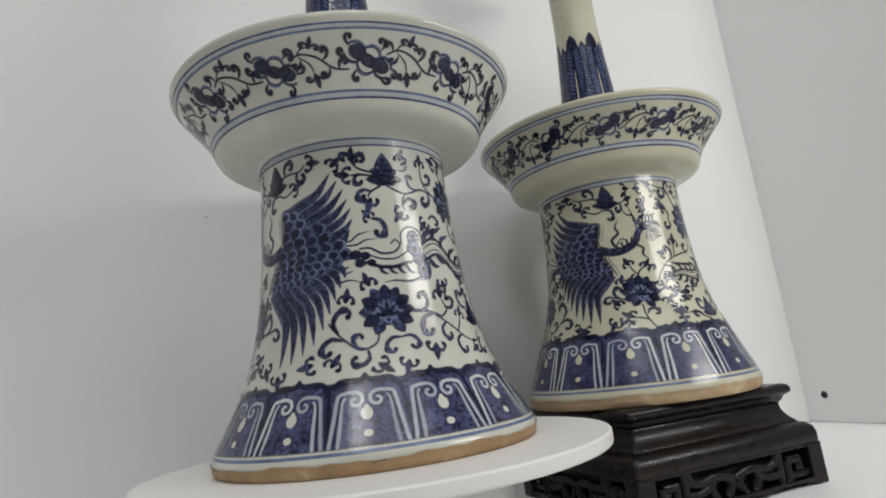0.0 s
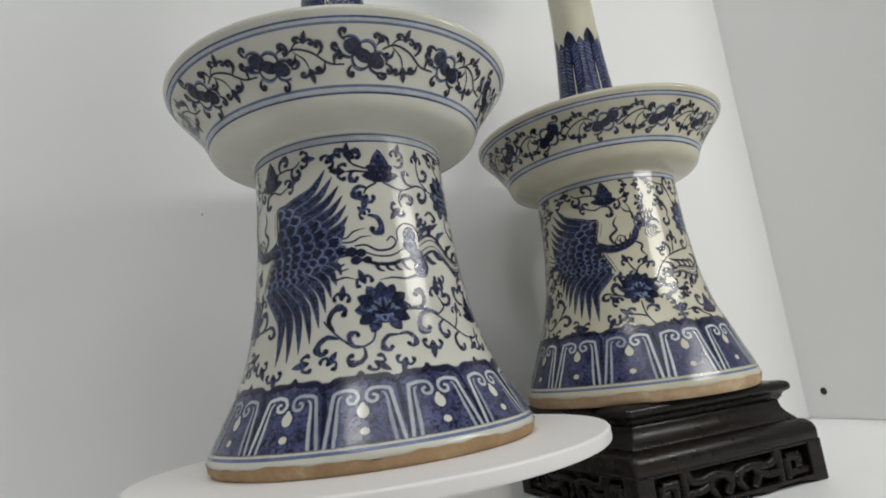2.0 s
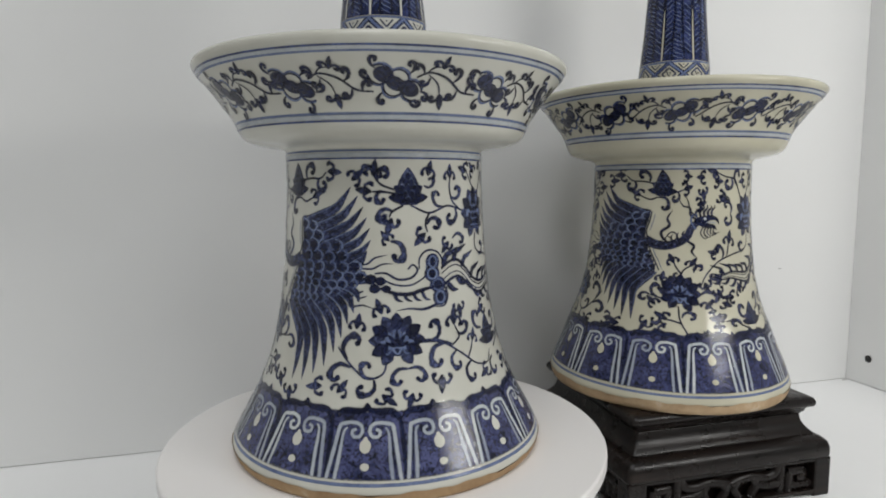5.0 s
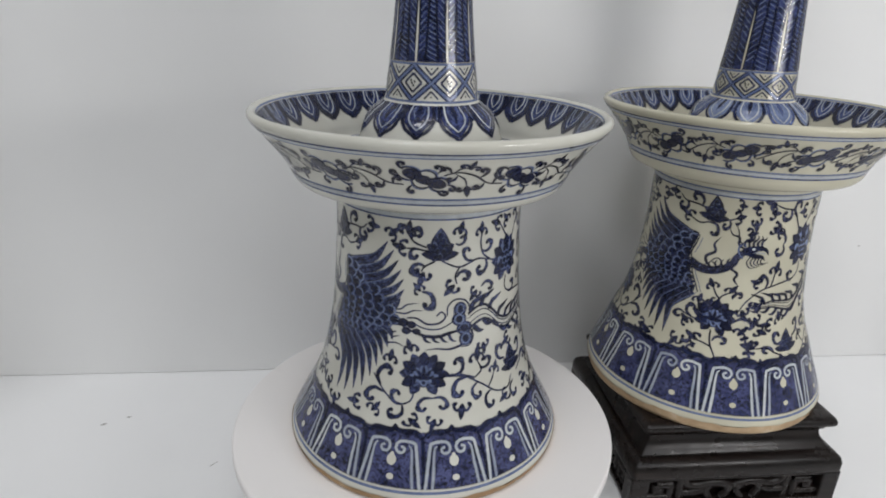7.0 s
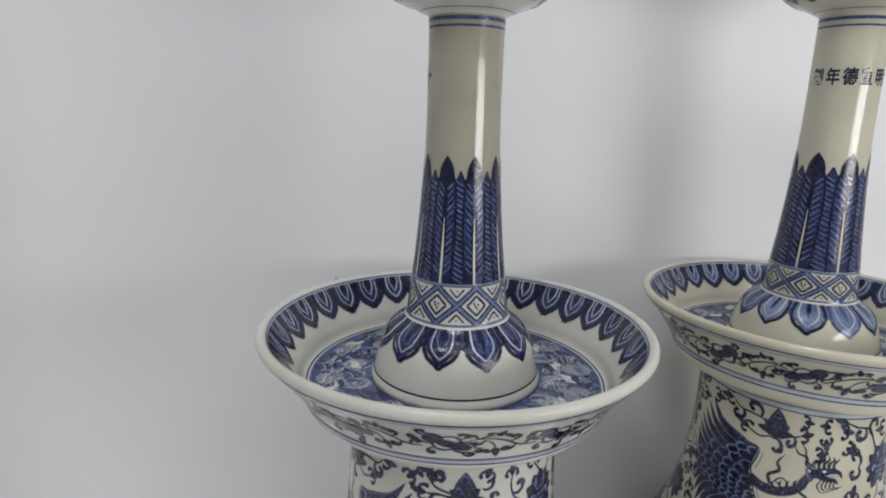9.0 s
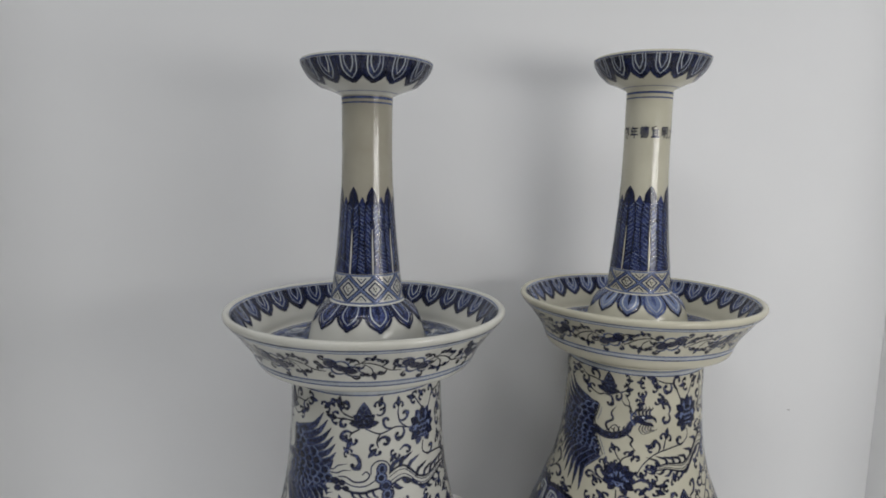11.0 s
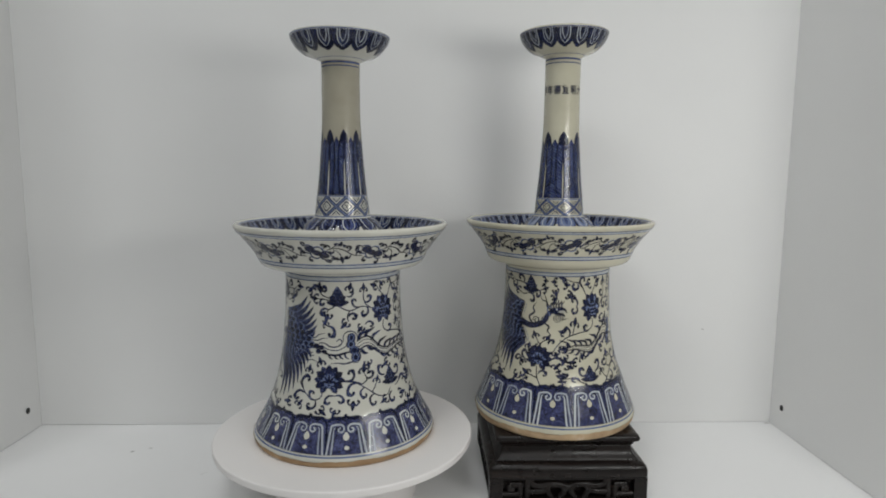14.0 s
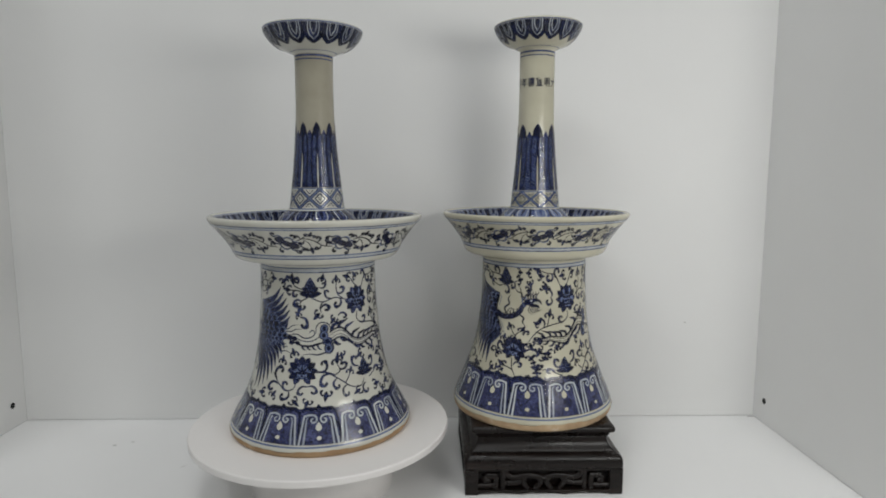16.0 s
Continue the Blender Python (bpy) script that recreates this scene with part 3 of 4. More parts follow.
STEM = [(0.0278, 0.2232), (0.0268, 0.2270), (0.0246, 0.2446), (0.0226, 0.2620), (0.0206, 0.2850), (0.0193, 0.3050), (0.0186, 0.3300), (0.0185, 0.3580), (0.0187, 0.3735)]
CUP = [(0.0187, 0.3735), (0.0200, 0.3746), (0.0262, 0.3772), (0.0350, 0.3806), (0.0420, 0.3860), (0.0462, 0.3918), (0.0476, 0.3950)]
CUP_IN = [(0.0476, 0.3950), (0.0482, 0.3966), (0.0474, 0.3976), (0.0462, 0.3968), (0.0430, 0.3920), (0.0340, 0.3855), (0.0180, 0.3825), (0.0030, 0.3822)]
REF = 0.062


def bird_motif(pen):
    """A long-tailed bird in flight: two fans of feathers, a scaled body, a curved neck with a crested head, and a knotted tail that runs into a flaming ribbon."""
    def mix(a, b, u):
        return a[0] + (b[0] - a[0]) * u, a[1] + (b[1] - a[1]) * u

    # lower fan, the long outer feathers first
    tips = ((1, -54), (7.5, -53), (13.5, -49), (19, -44.5), (23.5, -37), (27, -29.5), (30, -22.5), (33, -16.5), (36, -11))
    for k, tip in enumerate(tips):
        u = k / 8
        root = mix((-12.5, -13), (26, -3), u)
        mid = mix(root, tip, 0.5)
        bow = 8.0 - 5.0 * u
        mid = (mid[0] + bow * 0.75, mid[1] + bow * 0.55)
        pen.line([root, mid, mix((mid[0] + bow * 0.25, mid[1] + bow * 0.1), tip, 0.5), tip], 4.9 - 1.3 * u, 0, (0.95, 0.02), 0.05)
        pen.line([mix(root, mid, 0.35), mid, mix(mid, tip, 0.7)], 0.40, 1)
        pen.line([(root[0] - 2.3, root[1] - 0.6), (mid[0] - 1.9, mid[1] - 0.9), mix(mid, tip, 0.8)], 0.55, 4, (0.8, 0.3))
    # upper fan
    tips = ((31, 47.5), (35, 43), (38, 37.5), (40, 32), (41.5, 26.5), (42, 20.5), (40, 15))
    for k, tip in enumerate(tips):
        u = k / 6
        root = mix((-1, 28.5), (27, 5), u)
        mid = mix(root, tip, 0.55)
        bow = 7.0 - 4.0 * u
        mid = (mid[0] + bow * 0.45, mid[1] - bow * 0.5)
        pen.line([root, mid, mix((mid[0] + bow * 0.2, mid[1] - bow * 0.15), tip, 0.5), tip], 4.8 - 0.9 * u, 0, (0.95, 0.02), 0.05)
        pen.line([mix(root, mid, 0.35), mid, mix(mid, tip, 0.7)], 0.40, 1)
        pen.line([(root[0] + 0.8, root[1] + 2.2), (mid[0] - 0.4, mid[1] + 2.0), mix(mid, tip, 0.75)], 0.55, 4, (0.8, 0.3))
    # the body: a dark field, then its scales
    lead = ((-14.5, -12), (-11.5, -5), (-7, 4), (-5.5, 9), (-3.5, 14), (-3, 20), (-3.5, 27), (-3.5, 30.5))
    ly, lx = [q[1] for q in lead], [q[0] for q in lead]

    def left(y):
        return float(np.interp(y, ly, lx))

    def right(y):
        return float(np.interp(y, (-12, -6, -1, 5, 12, 20, 30), (13, 27, 42, 37, 29, 20, 8)))

    for k in range(13):
        y = -11 + 40.5 * k / 12
        a, b = (left(y) + 1, y), (right(y), y + 0.8)
        pen.line([a, mix(a, b, 0.5), b], 5.2, 0, (0.95, 0.45))
    row = 0
    y = -9.5
    while y < 29:
        size = 4.4 + 2.5 * min(1.0, max(0.0, (y + 6) / 14)) - 1.0 * max(0.0, (y - 16) / 12)
        x = left(y) + 2.6 + (size * 0.55 if row % 2 else 0)
        while x < right(y) - 1:
            q = 0.55 * math.sin(row * 5.1 + x * 1.3)
            pen.dot(x + 0.1, y + q, size * 0.60, size * 0.56, 1)
            pen.line([(x - size * 0.10, y + q + size * 0.52), (x + size * 0.46, y + q + size * 0.36), (x + size * 0.58, y + q - size * 0.1), (x + size * 0.1, y + q - size * 0.5)], 1.25, 4, (0.5, 0.4))
            x += size * 1.12
        y += size * 0.80
        row += 1
    pen.line([(-3.2, 31.5), (-3.4, 24), (-3, 17), (-6, 9)], 1.0, 1, (0.6, 0.6))
    pen.line([(-6.5, 7), (-9, 1), (-12.5, -5.5), (-15.8, -12.5)], 1.0, 1, (0.6, 0.6))
    pen.line([(-5.6, 30), (-5.8, 24), (-5.2, 17)], 0.5, 2)
    pen.line([(-9, 6.5), (-11.6, 0.5), (-15, -5.5), (-17.8, -12)], 0.5, 2)
    # neck and head
    pen.line([(-4, 10), (-12, 7.2), (-20, 7.6), (-27, 11), (-31.5, 16), (-33, 21.5), (-37, 25.5), (-42, 26)], 4.9, 0, (1.2, 0.75))
    pen.line([(-6, 8), (-14, 6.0), (-21, 6.2), (-28, 10), (-33, 16), (-35, 21)], 1.0, 1, (0.7, 0.4))
    for k in range(7):
        x = -8 - 3.4 * k
        y = (10.2, 9.2, 8.9, 9.4, 10.8, 13.0, 16.0)[k]
        pen.line([(x + 1.2, y + 1.6), (x - 0.8, y), (x + 0.6, y - 1.8)], 0.5, 4 if k % 2 else 1)
    pen.dot(-40.5, 26.5, 8, 6.4, 1)
    pen.line([(-38, 28), (-44, 28.4), (-50, 28.6), (-54, 27), (-56, 23.6)], 3.4, 1, (0.9, 0.08))
    pen.line([(-41, 24.4), (-47, 23.2), (-51, 22.6), (-54, 20)], 3.0, 1, (0.8, 0.05))
    pen.line([(-44, 26), (-49, 25.6), (-53, 25)], 0.6, 5)
    pen.dot(-43.2, 28.4, 2.4, 2.0, 5)
    pen.dot(-43.2, 28.4, 1.1, 1.0, 1)
    for k in range(5):
        x = -36 - 3.4 * k
        pen.line([(x, 29.6), (x + 0.6, 33.0), (x - 2.6, 35.4), (x - 1.6, 39.4 - 0.7 * k)], 1.5, k % 2, (0.9, 0.05))
        pen.line([(-42 - 2.4 * k, 22.6), (-40.6 - 2.6 * k, 18.4), (-43.6 - 2.8 * k, 14.6 + 0.8 * k), (-47 - 2.6 * k, 14.2 + 1.0 * k)], 0.75, k % 2, (0.9, 0.1))
    pen.line([(-37, 21), (-33, 25), (-32, 29), (-35, 31.5), (-37, 29)], 1.3, 4, (0.6, 0.6))
    for k in range(4):
        pen.line([(-30 + 3.6 * k, 13.6 - 1.6 * k), (-27.6 + 3.6 * k, 16.6 - 1.6 * k), (-28.6 + 3.8 * k, 20 - 1.8 * k)], 1.4, k % 2, (0.9, 0.05))
    pen.line([(-36, 28), (-31, 31), (-30, 35.5), (-24, 37), (-20, 42)], 1.5, 0, (0.9, 0.03))
    pen.line([(-35, 30.5), (-30.5, 34), (-28, 40), (-23.5, 45)], 0.8, 1, (0.9, 0.03))
    pen.line([(-22, 10.5), (-24.5, 15), (-20.5, 18), (-17.5, 14.5), (-20.6, 13.4)], 0.9, 0, (0.6, 0.5))
    pen.line([(-16, 11), (-13, 17), (-17.4, 22.5), (-14.6, 27.5), (-17, 34)], 2.0, 0, (0.8, 0.03))
    pen.line([(-32, 12), (-37, 8.5), (-36, 4), (-41, -1.5)], 1.6, 1, (0.9, 0.03))
    # tail coverts, wisps and the scroll
    for x, y, w in ((42, 0.5, 5.6), (44, -4.2, 5.0), (47, -0.4, 4.8), (50, -4.4, 4.2)):
        pen.dot(x, y, w, w * 0.95, 1)
        pen.line([(x, y + w * 0.5), (x + w * 0.55, y), (x, y - w * 0.5)], 0.6, 4)
    pen.line([(34, 8), (40, 8.4), (44, 11.4), (51, 13)], 1.0, 0, (0.8, 0.05))
    pen.line([(37, 6), (43, 6), (48, 8.2), (54, 8.4)], 1.0, 0, (0.8, 0.05))
    pen.line([(44, 3.5), (50, 3.6), (56, 0.4), (63, 0.8), (67, 4.4), (64.5, 7.6), (61.6, 5.2)], 1.3, 0, (0.7, 0.6))
    pen.line([(48, 0.5), (55, -2.4), (63, -2.8), (70, 0.4), (73, 4)], 1.0, 0, (0.7, 0.4))
    pen.line([(47, -4), (54, -6.6), (62, -7.4), (70, -5.4), (76, -4.5)], 2.2, 1, (0.6, 0.6))
    for k in range(4):
        x = 54 + 5.0 * k
        pen.line([(x, -7 + 0.3 * k), (x + 1.8, -10), (x + 4.8, -11.2)], 1.8, 0, (0.9, 0.03))
    pen.line([(55, -15.6), (62, -14.8), (69, -15.6), (76, -14), (82, -11.5), (84, -5)], 1.6, 0, (0.05, 0.8))
    pen.line([(38, -5.5), (31.5, -8.4), (31.2, -13.4), (38, -12.6), (44, -14.6)], 1.2, 0, (0.7, 0.05))
    pen.line([(40, -8), (35, -9.6), (36, -11)], 0.8, 0)
    # the knot
    for x, y, w, h in ((76, 8.6, 5.6, 7.4), (75.4, 2.4, 6.4, 7.0), (78.6, -3.4, 7.0, 7.2), (79.6, -10, 6.2, 7.6)):
        pen.dot(x, y, w + 1.4, h + 1.4, 0)
        pen.dot(x, y, w - 0.6, h - 0.6, 4)
        pen.dot(x, y, w - 2.4, h - 2.4, 1)
    pen.line([(68, 5), (68.5, 11), (73, 14.6), (79, 13.6), (82, 9), (81.5, 4)], 1.1, 0, (0.5, 0.5))
    pen.line([(72, 3), (72.4, 9), (75.6, 12.4), (79, 10)], 0.6, 2)
    pen.line([(82, -4), (84.5, -9), (82, -14.5), (76.5, -15)], 1.0, 0, (0.5, 0.4))
    # the ribbon: bare in the middle between dark edges, with flames along both
    course = ((81, 0), (87, 3.4), (93, 4), (98.5, 0.4), (105, -5.6), (113, -8.2), (122, -6.4), (132, -4.4), (141, -5.6), (149, -5))
    cx, cy = [q[0] for q in course], [q[1] for q in course]
    for off, w, ink in ((4.9, 1.6, 1), (-5.0, 1.7, 1), (1.9, 0.6, 0), (-1.9, 0.6, 0)):
        pen.line([(x, y + off * (1 - 0.80 * (i / 9) ** 1.3)) for i, (x, y) in enumerate(course)], w, ink, (0.9, 0.3))
    for k in range(9):
        u = k / 8
        x = 84 + 56 * u
        y = float(np.interp(x, cx, cy)) + 5.0 * (1 - 0.75 * u)
        pen.line([(x - 1.5, y - 0.3), (x + 0.8, y + 4.4 - u), (x + 4.4, y + 6.0 - 1.5 * u), (x + 9.8, y + 8.6 - 3.2 * u)], 3.0 - 1.1 * u, k % 2, (0.95, 0.02))
        y = float(np.interp(x, cx, cy)) - 5.1 * (1 - 0.75 * u)
        pen.line([(x + 1, y), (x + 4.4, y - 3.4), (x + 8.4, y - 4.0 + 0.8 * u)], 3.0 - 0.9 * u, 0, (0.95, 0.02))


def garland(paint, sec, turn, flip, seed, drift=()):
    """Two birds that chase each other round the bell, among lotus, buds and scrolling stalks. drift: shifts that fit
    the motifs to the camera's view.
    """
    rng = random.Random(seed)
    middle = sec.at_height(0.1035)
    for half in (0, 1):
        pen = Pen(paint, sec, turn + half * math.pi, middle, 0, flip, REF)
        pen.drift = drift
        bird_motif(pen)
        solid = [(8, 22, 13), (25, 32, 13), (36, 26, 9), (14, 6, 18), (32, 2, 11), (-6, -8, 10), (2, -26, 14), (10, -42, 11), (22, -26, 10), (-17, 8, 6), (-28, 12, 6), (-34, 20, 6), (-42, 26, 8), (-52, 24, 7),
                 (-47, 35, 6), (-26, 36, 5), (-16, 26, 6), (-50, 16, 5), (46, 5, 9), (58, -2, 9), (68, -6, 11), (77, 0, 15), (90, 6, 10), (102, 0, 11), (114, -3, 11), (126, -2, 10), (138, -2, 8), (148, -4, 5),
                 (-8, 50, 10), (63, 46, 11), (114, -34, 10), (-30, -28, 13), (55, -30.5, 13), (112, 33, 13), (-38, 4, 5)]

        def hook(x, y, cx, cy, way, thick=1.0, ink=0):
            """A stalk that winds round a middle and ends in a thick head."""
            r, a = math.hypot(x - cx, y - cy), math.atan2(y - cy, x - cx)
            pts = []
            for u in np.linspace(0, 1, 9):
                tight = min(r, 3.5 * thick)
                q = r + (tight - r) * min(1.0, u / 0.3) - tight * 0.62 * max(0.0, (u - 0.3) / 0.7)
                pts.append((cx + q * math.cos(a + way * 5.0 * u), cy + q * math.sin(a + way * 5.0 * u)))
            k = min(1.1, max(0.75, r / 3.6)) * thick
            solid.append((cx, cy, 3.6))
            pen.line(pts, 2.15 * k, ink, (0.42, 0.75), 0.1)
            pen.line(pts[3:6], 3.3 * k, ink, (0.5, 0.6))
            pen.dot(pts[-1][0], pts[-1][1], 2.4 * k, 2.4 * k, 1)

        def tre(x, y, angle, size=3.4):
            """A pointed leaf between two curled ones, dark at the root."""
            size *= 1.18
            solid.append((x + 2 * math.cos(math.radians(angle)), y + 2 * math.sin(math.radians(angle)), size * 1.2))
            pen.leaf(x, y, angle, size * 2.4, size * 0.95, 0)
            a = math.radians(angle)
            for way in (1, -1):
                b = a + way * 0.95
                c = (x + math.cos(b) * size * 0.95, y + math.sin(b) * size * 0.95)
                pen.line([(x, y), (x + math.cos(b - way * 0.5) * size * 0.9, y + math.sin(b - way * 0.5) * size * 0.9), (c[0] + math.cos(a) * size * 0.45, c[1] + math.sin(a) * size * 0.45),
                          (x + math.cos(b + way * 0.55) * size * 1.25, y + math.sin(b + way * 0.55) * size * 1.25), (x + math.cos(b + way * 0.75) * size * 0.72, y + math.sin(b + way * 0.75) * size * 0.72)], size * 0.46, 0, (0.5, 0.9))
                pen.dot(x + math.cos(b + way * 0.5) * size * 1.0, y + math.sin(b + way * 0.5) * size * 1.0, size * 0.52, size * 0.52, 1)
            pen.dot(x + math.cos(a) * size * 0.4, y + math.sin(a) * size * 0.4, size * 0.66, size * 0.66, 1)

        def stalk(*pts, w=1.15):
            solid.extend((*q, 1.2) for q in smooth_line(pts, 2.0))
            pen.line(pts, w, rng.choice((0, 0, 1)), (0.8, 0.7))

        # blossoms and buds
        pen.bud(-8, 50, 15.5)
        pen.bud(63, 46, 17)
        pen.bud(114, -34, 15.5)
        pen.lotus(-30, -28, 11.6)
        pen.lotus(55, -30.5, 11.4)
        pen.lotus(112, 33, 11.4, 1.12, True)
        # round the first bud
        stalk((-4, 44), (-3, 50), (4, 52), (12, 52), (16, 55))
        tre(17, 55.5, -5, 3.2)
        hook(1, 52, 5, 56, -1)
        hook(11, 52, 13.5, 48.6, 1)
        stalk((-5, 42), (0, 40), (6, 42))
        tre(6, 42, 25, 2.9)
        hook(-5, 42, -10.5, 35.5, 1, 0.9)
        stalk((-13, 45), (-19, 46), (-24, 47.5))
        tre(-24, 47.5, 165, 3.0)
        hook(-19, 46, -17, 42, 1, 0.8)
        tre(-25, 56, 185, 2.6)
        # over the tail, from the second bud to the tall lotus
        stalk((64, 38), (75, 34), (87, 37.4), (98, 35), (104, 34))
        stalk((75, 34), (72.5, 29), (73.5, 24))
        tre(72, 23.6, 225, 3.2)
        hook(73.4, 28, 78.6, 27.6, -1)
        stalk((60, 38), (54, 35), (52, 32))
        tre(53.5, 31.5, 250, 3.3)
        hook(54, 35, 49, 31.6, 1)
        stalk((56, 44), (48, 45), (43, 45))
        tre(42.5, 45, 172, 3.2)
        hook(50, 45, 48, 41.2, 1, 0.9)
        stalk((55, 46), (48, 48.6), (44, 53))
        tre(43.6, 53, 80, 3.0)
        hook(46, 50, 49.6, 53.6, -1)
        hook(44, 53, 39.6, 55.4, 1, 0.8)
        tre(74.5, 53, 75, 2.9)
        hook(72, 48, 76, 50.6, 1, 0.7)
        stalk((97, 35.4), (91, 40), (89, 47), (89.6, 52))
        tre(89.4, 51.6, 90, 2.8)
        hook(90, 42, 94.6, 45.6, 1, 0.9)
        hook(84, 37, 80, 43, -1, 0.8)
        hook(93, 36.6, 89, 31.4, -1, 1.0)
        hook(52.6, 20, 56, 12.4, -1, 1.15)
        tre(51.8, 20, 130, 2.4)
        tre(87, 18.6, 230, 2.8)
        hook(90, 20, 96.6, 18.6, -1, 0.8)
        # above and beside the tall lotus
        stalk((119, 44), (122, 50), (125, 55), (133, 55.6), (139, 57))
        tre(139, 57, 10, 3.0)
        hook(122, 51, 121, 58, 1, 0.9)
        hook(128, 55.6, 131.6, 52, 1)
        stalk((112, 46), (107, 52), (104, 56))
        tre(104.6, 55.6, 165, 3.1)
        hook(131, 34, 133.6, 38.6, -1, 0.9)
        hook(131, 34, 134, 29.8, 1, 0.9)
        tre(134, 41, 80, 2.2)
        stalk((112, 22), (111, 15), (116, 10.6), (130, 8.4), (143, 4), (152, -5), (156, -15))
        hook(115, 10.6, 120, 14.4, 1, 0.9)
        stalk((136, 7), (134.6, 11.6), (134, 15))
        tre(133.6, 15, 100, 3.2)
        hook(140, 6, 142.6, 10.6, -1, 0.9)
        # under the tail
        stalk((66, -32), (78, -33.6), (89, -41), (98, -48.4), (107, -50), (112, -44))
        stalk((68, -31.4), (76, -32.4), (84, -35.4), w=1.8)
        hook(72, -32, 74, -24.6, 1)
        stalk((84, -36), (89, -32), (87, -26))
        tre(86.6, -25.6, 85, 3.4)
        hook(88, -30, 93, -26.6, 1, 0.9)
        hook(80, -34, 75, -42.6, 1, 1.1)
        tre(76, -50, 260, 3.4)
        hook(86, -39, 86, -46, 1, 0.9)
        hook(95, -46, 93.6, -54, 1, 0.9)
        stalk((93, -44), (96, -40), (98, -36))
        tre(98, -36, 70, 2.6)
        tre(106, -53, 205, 2.8)
        stalk((50, -40), (48, -47), (41, -49.4), (34, -44), (28, -37), (26, -34))
        hook(31, -40, 34.6, -31, -1, 1.1)
        tre(35, -24.6, 80, 2.9)
        hook(44, -49.4, 40.6, -43.6, -1, 0.9)
        hook(33, -44, 26, -48.6, 1, 1.1)
        tre(19.6, -54.4, 190, 3.1)
        hook(44, -50, 39, -54.6, -1, 1.0)
        hook(60, -45, 55, -50.6, 1, 0.9)
        hook(60, -45, 65, -49.6, -1, 0.9)
        tre(47.6, -17, 110, 3.0)
        # about the low bud
        hook(108, -31, 104.6, -23.6, -1, 1.0)
        hook(119, -34, 123, -27.4, 1, 1.0)
        stalk((118, -44), (124, -41), (131, -37), (138, -39))
        hook(125, -41, 130.6, -40, -1, 1.0)
        tre(138.6, -39, 5, 3.6)
        hook(113, -48, 112.4, -55, 1, 0.9)
        tre(121, -53, 0, 3.2)
        # about the lotus under the head
        hook(156, -21, 147, -22, 1, 1.1)
        tre(140.6, -23.6, 195, 3.2)
        stalk((-29, -38), (-30, -48), (-35, -58))
        hook(-31, -46, -37, -44.6, 1, 0.9)
        stalk((-31, -50), (-25, -49), (-20, -49))
        tre(-22, -49, 20, 3.2)
        tre(-50, -54, 195, 3.4)
        hook(-44, -53, -40, -56, 1, 0.8)
        stalk((-23, -35), (-16, -34), (-9, -33))
        hook(-15, -34, -15, -26.6, 1, 1.0)
        tre(-17.6, -20.6, 100, 3.0)
        hook(-10, -33, -6, -36.4, -1, 0.9)
        hook(-14, -45, -14, -51, 1, 0.9)
        tre(-9.6, -52.6, 300, 3.1)
        stalk((-30, -17), (-31.6, -11), (-36, -7))
        stalk((-31, -14), (-27, -9), (-25, -5))
        tre(-36, -7.6, 120, 2.9)
        tre(-25, -5.4, 60, 2.9)
        hook(-31, -14, -27.4, -14.4, 1, 0.7)
        hook(-39, -12, -43, -9, 1, 0.8)
        # stray sprigs where the ground would be empty
        for _ in range(3000):
            x, y = rng.uniform(-58, 136), rng.uniform(-58, 55)
            if all(math.hypot(x - a, y - b) > c + 4.8 and math.hypot(x - 194.8 - a, y - b) > c + 4.8 for a, b, c in solid):
                tre(x, y, rng.uniform(0, 360), rng.uniform(2.8, 3.3))


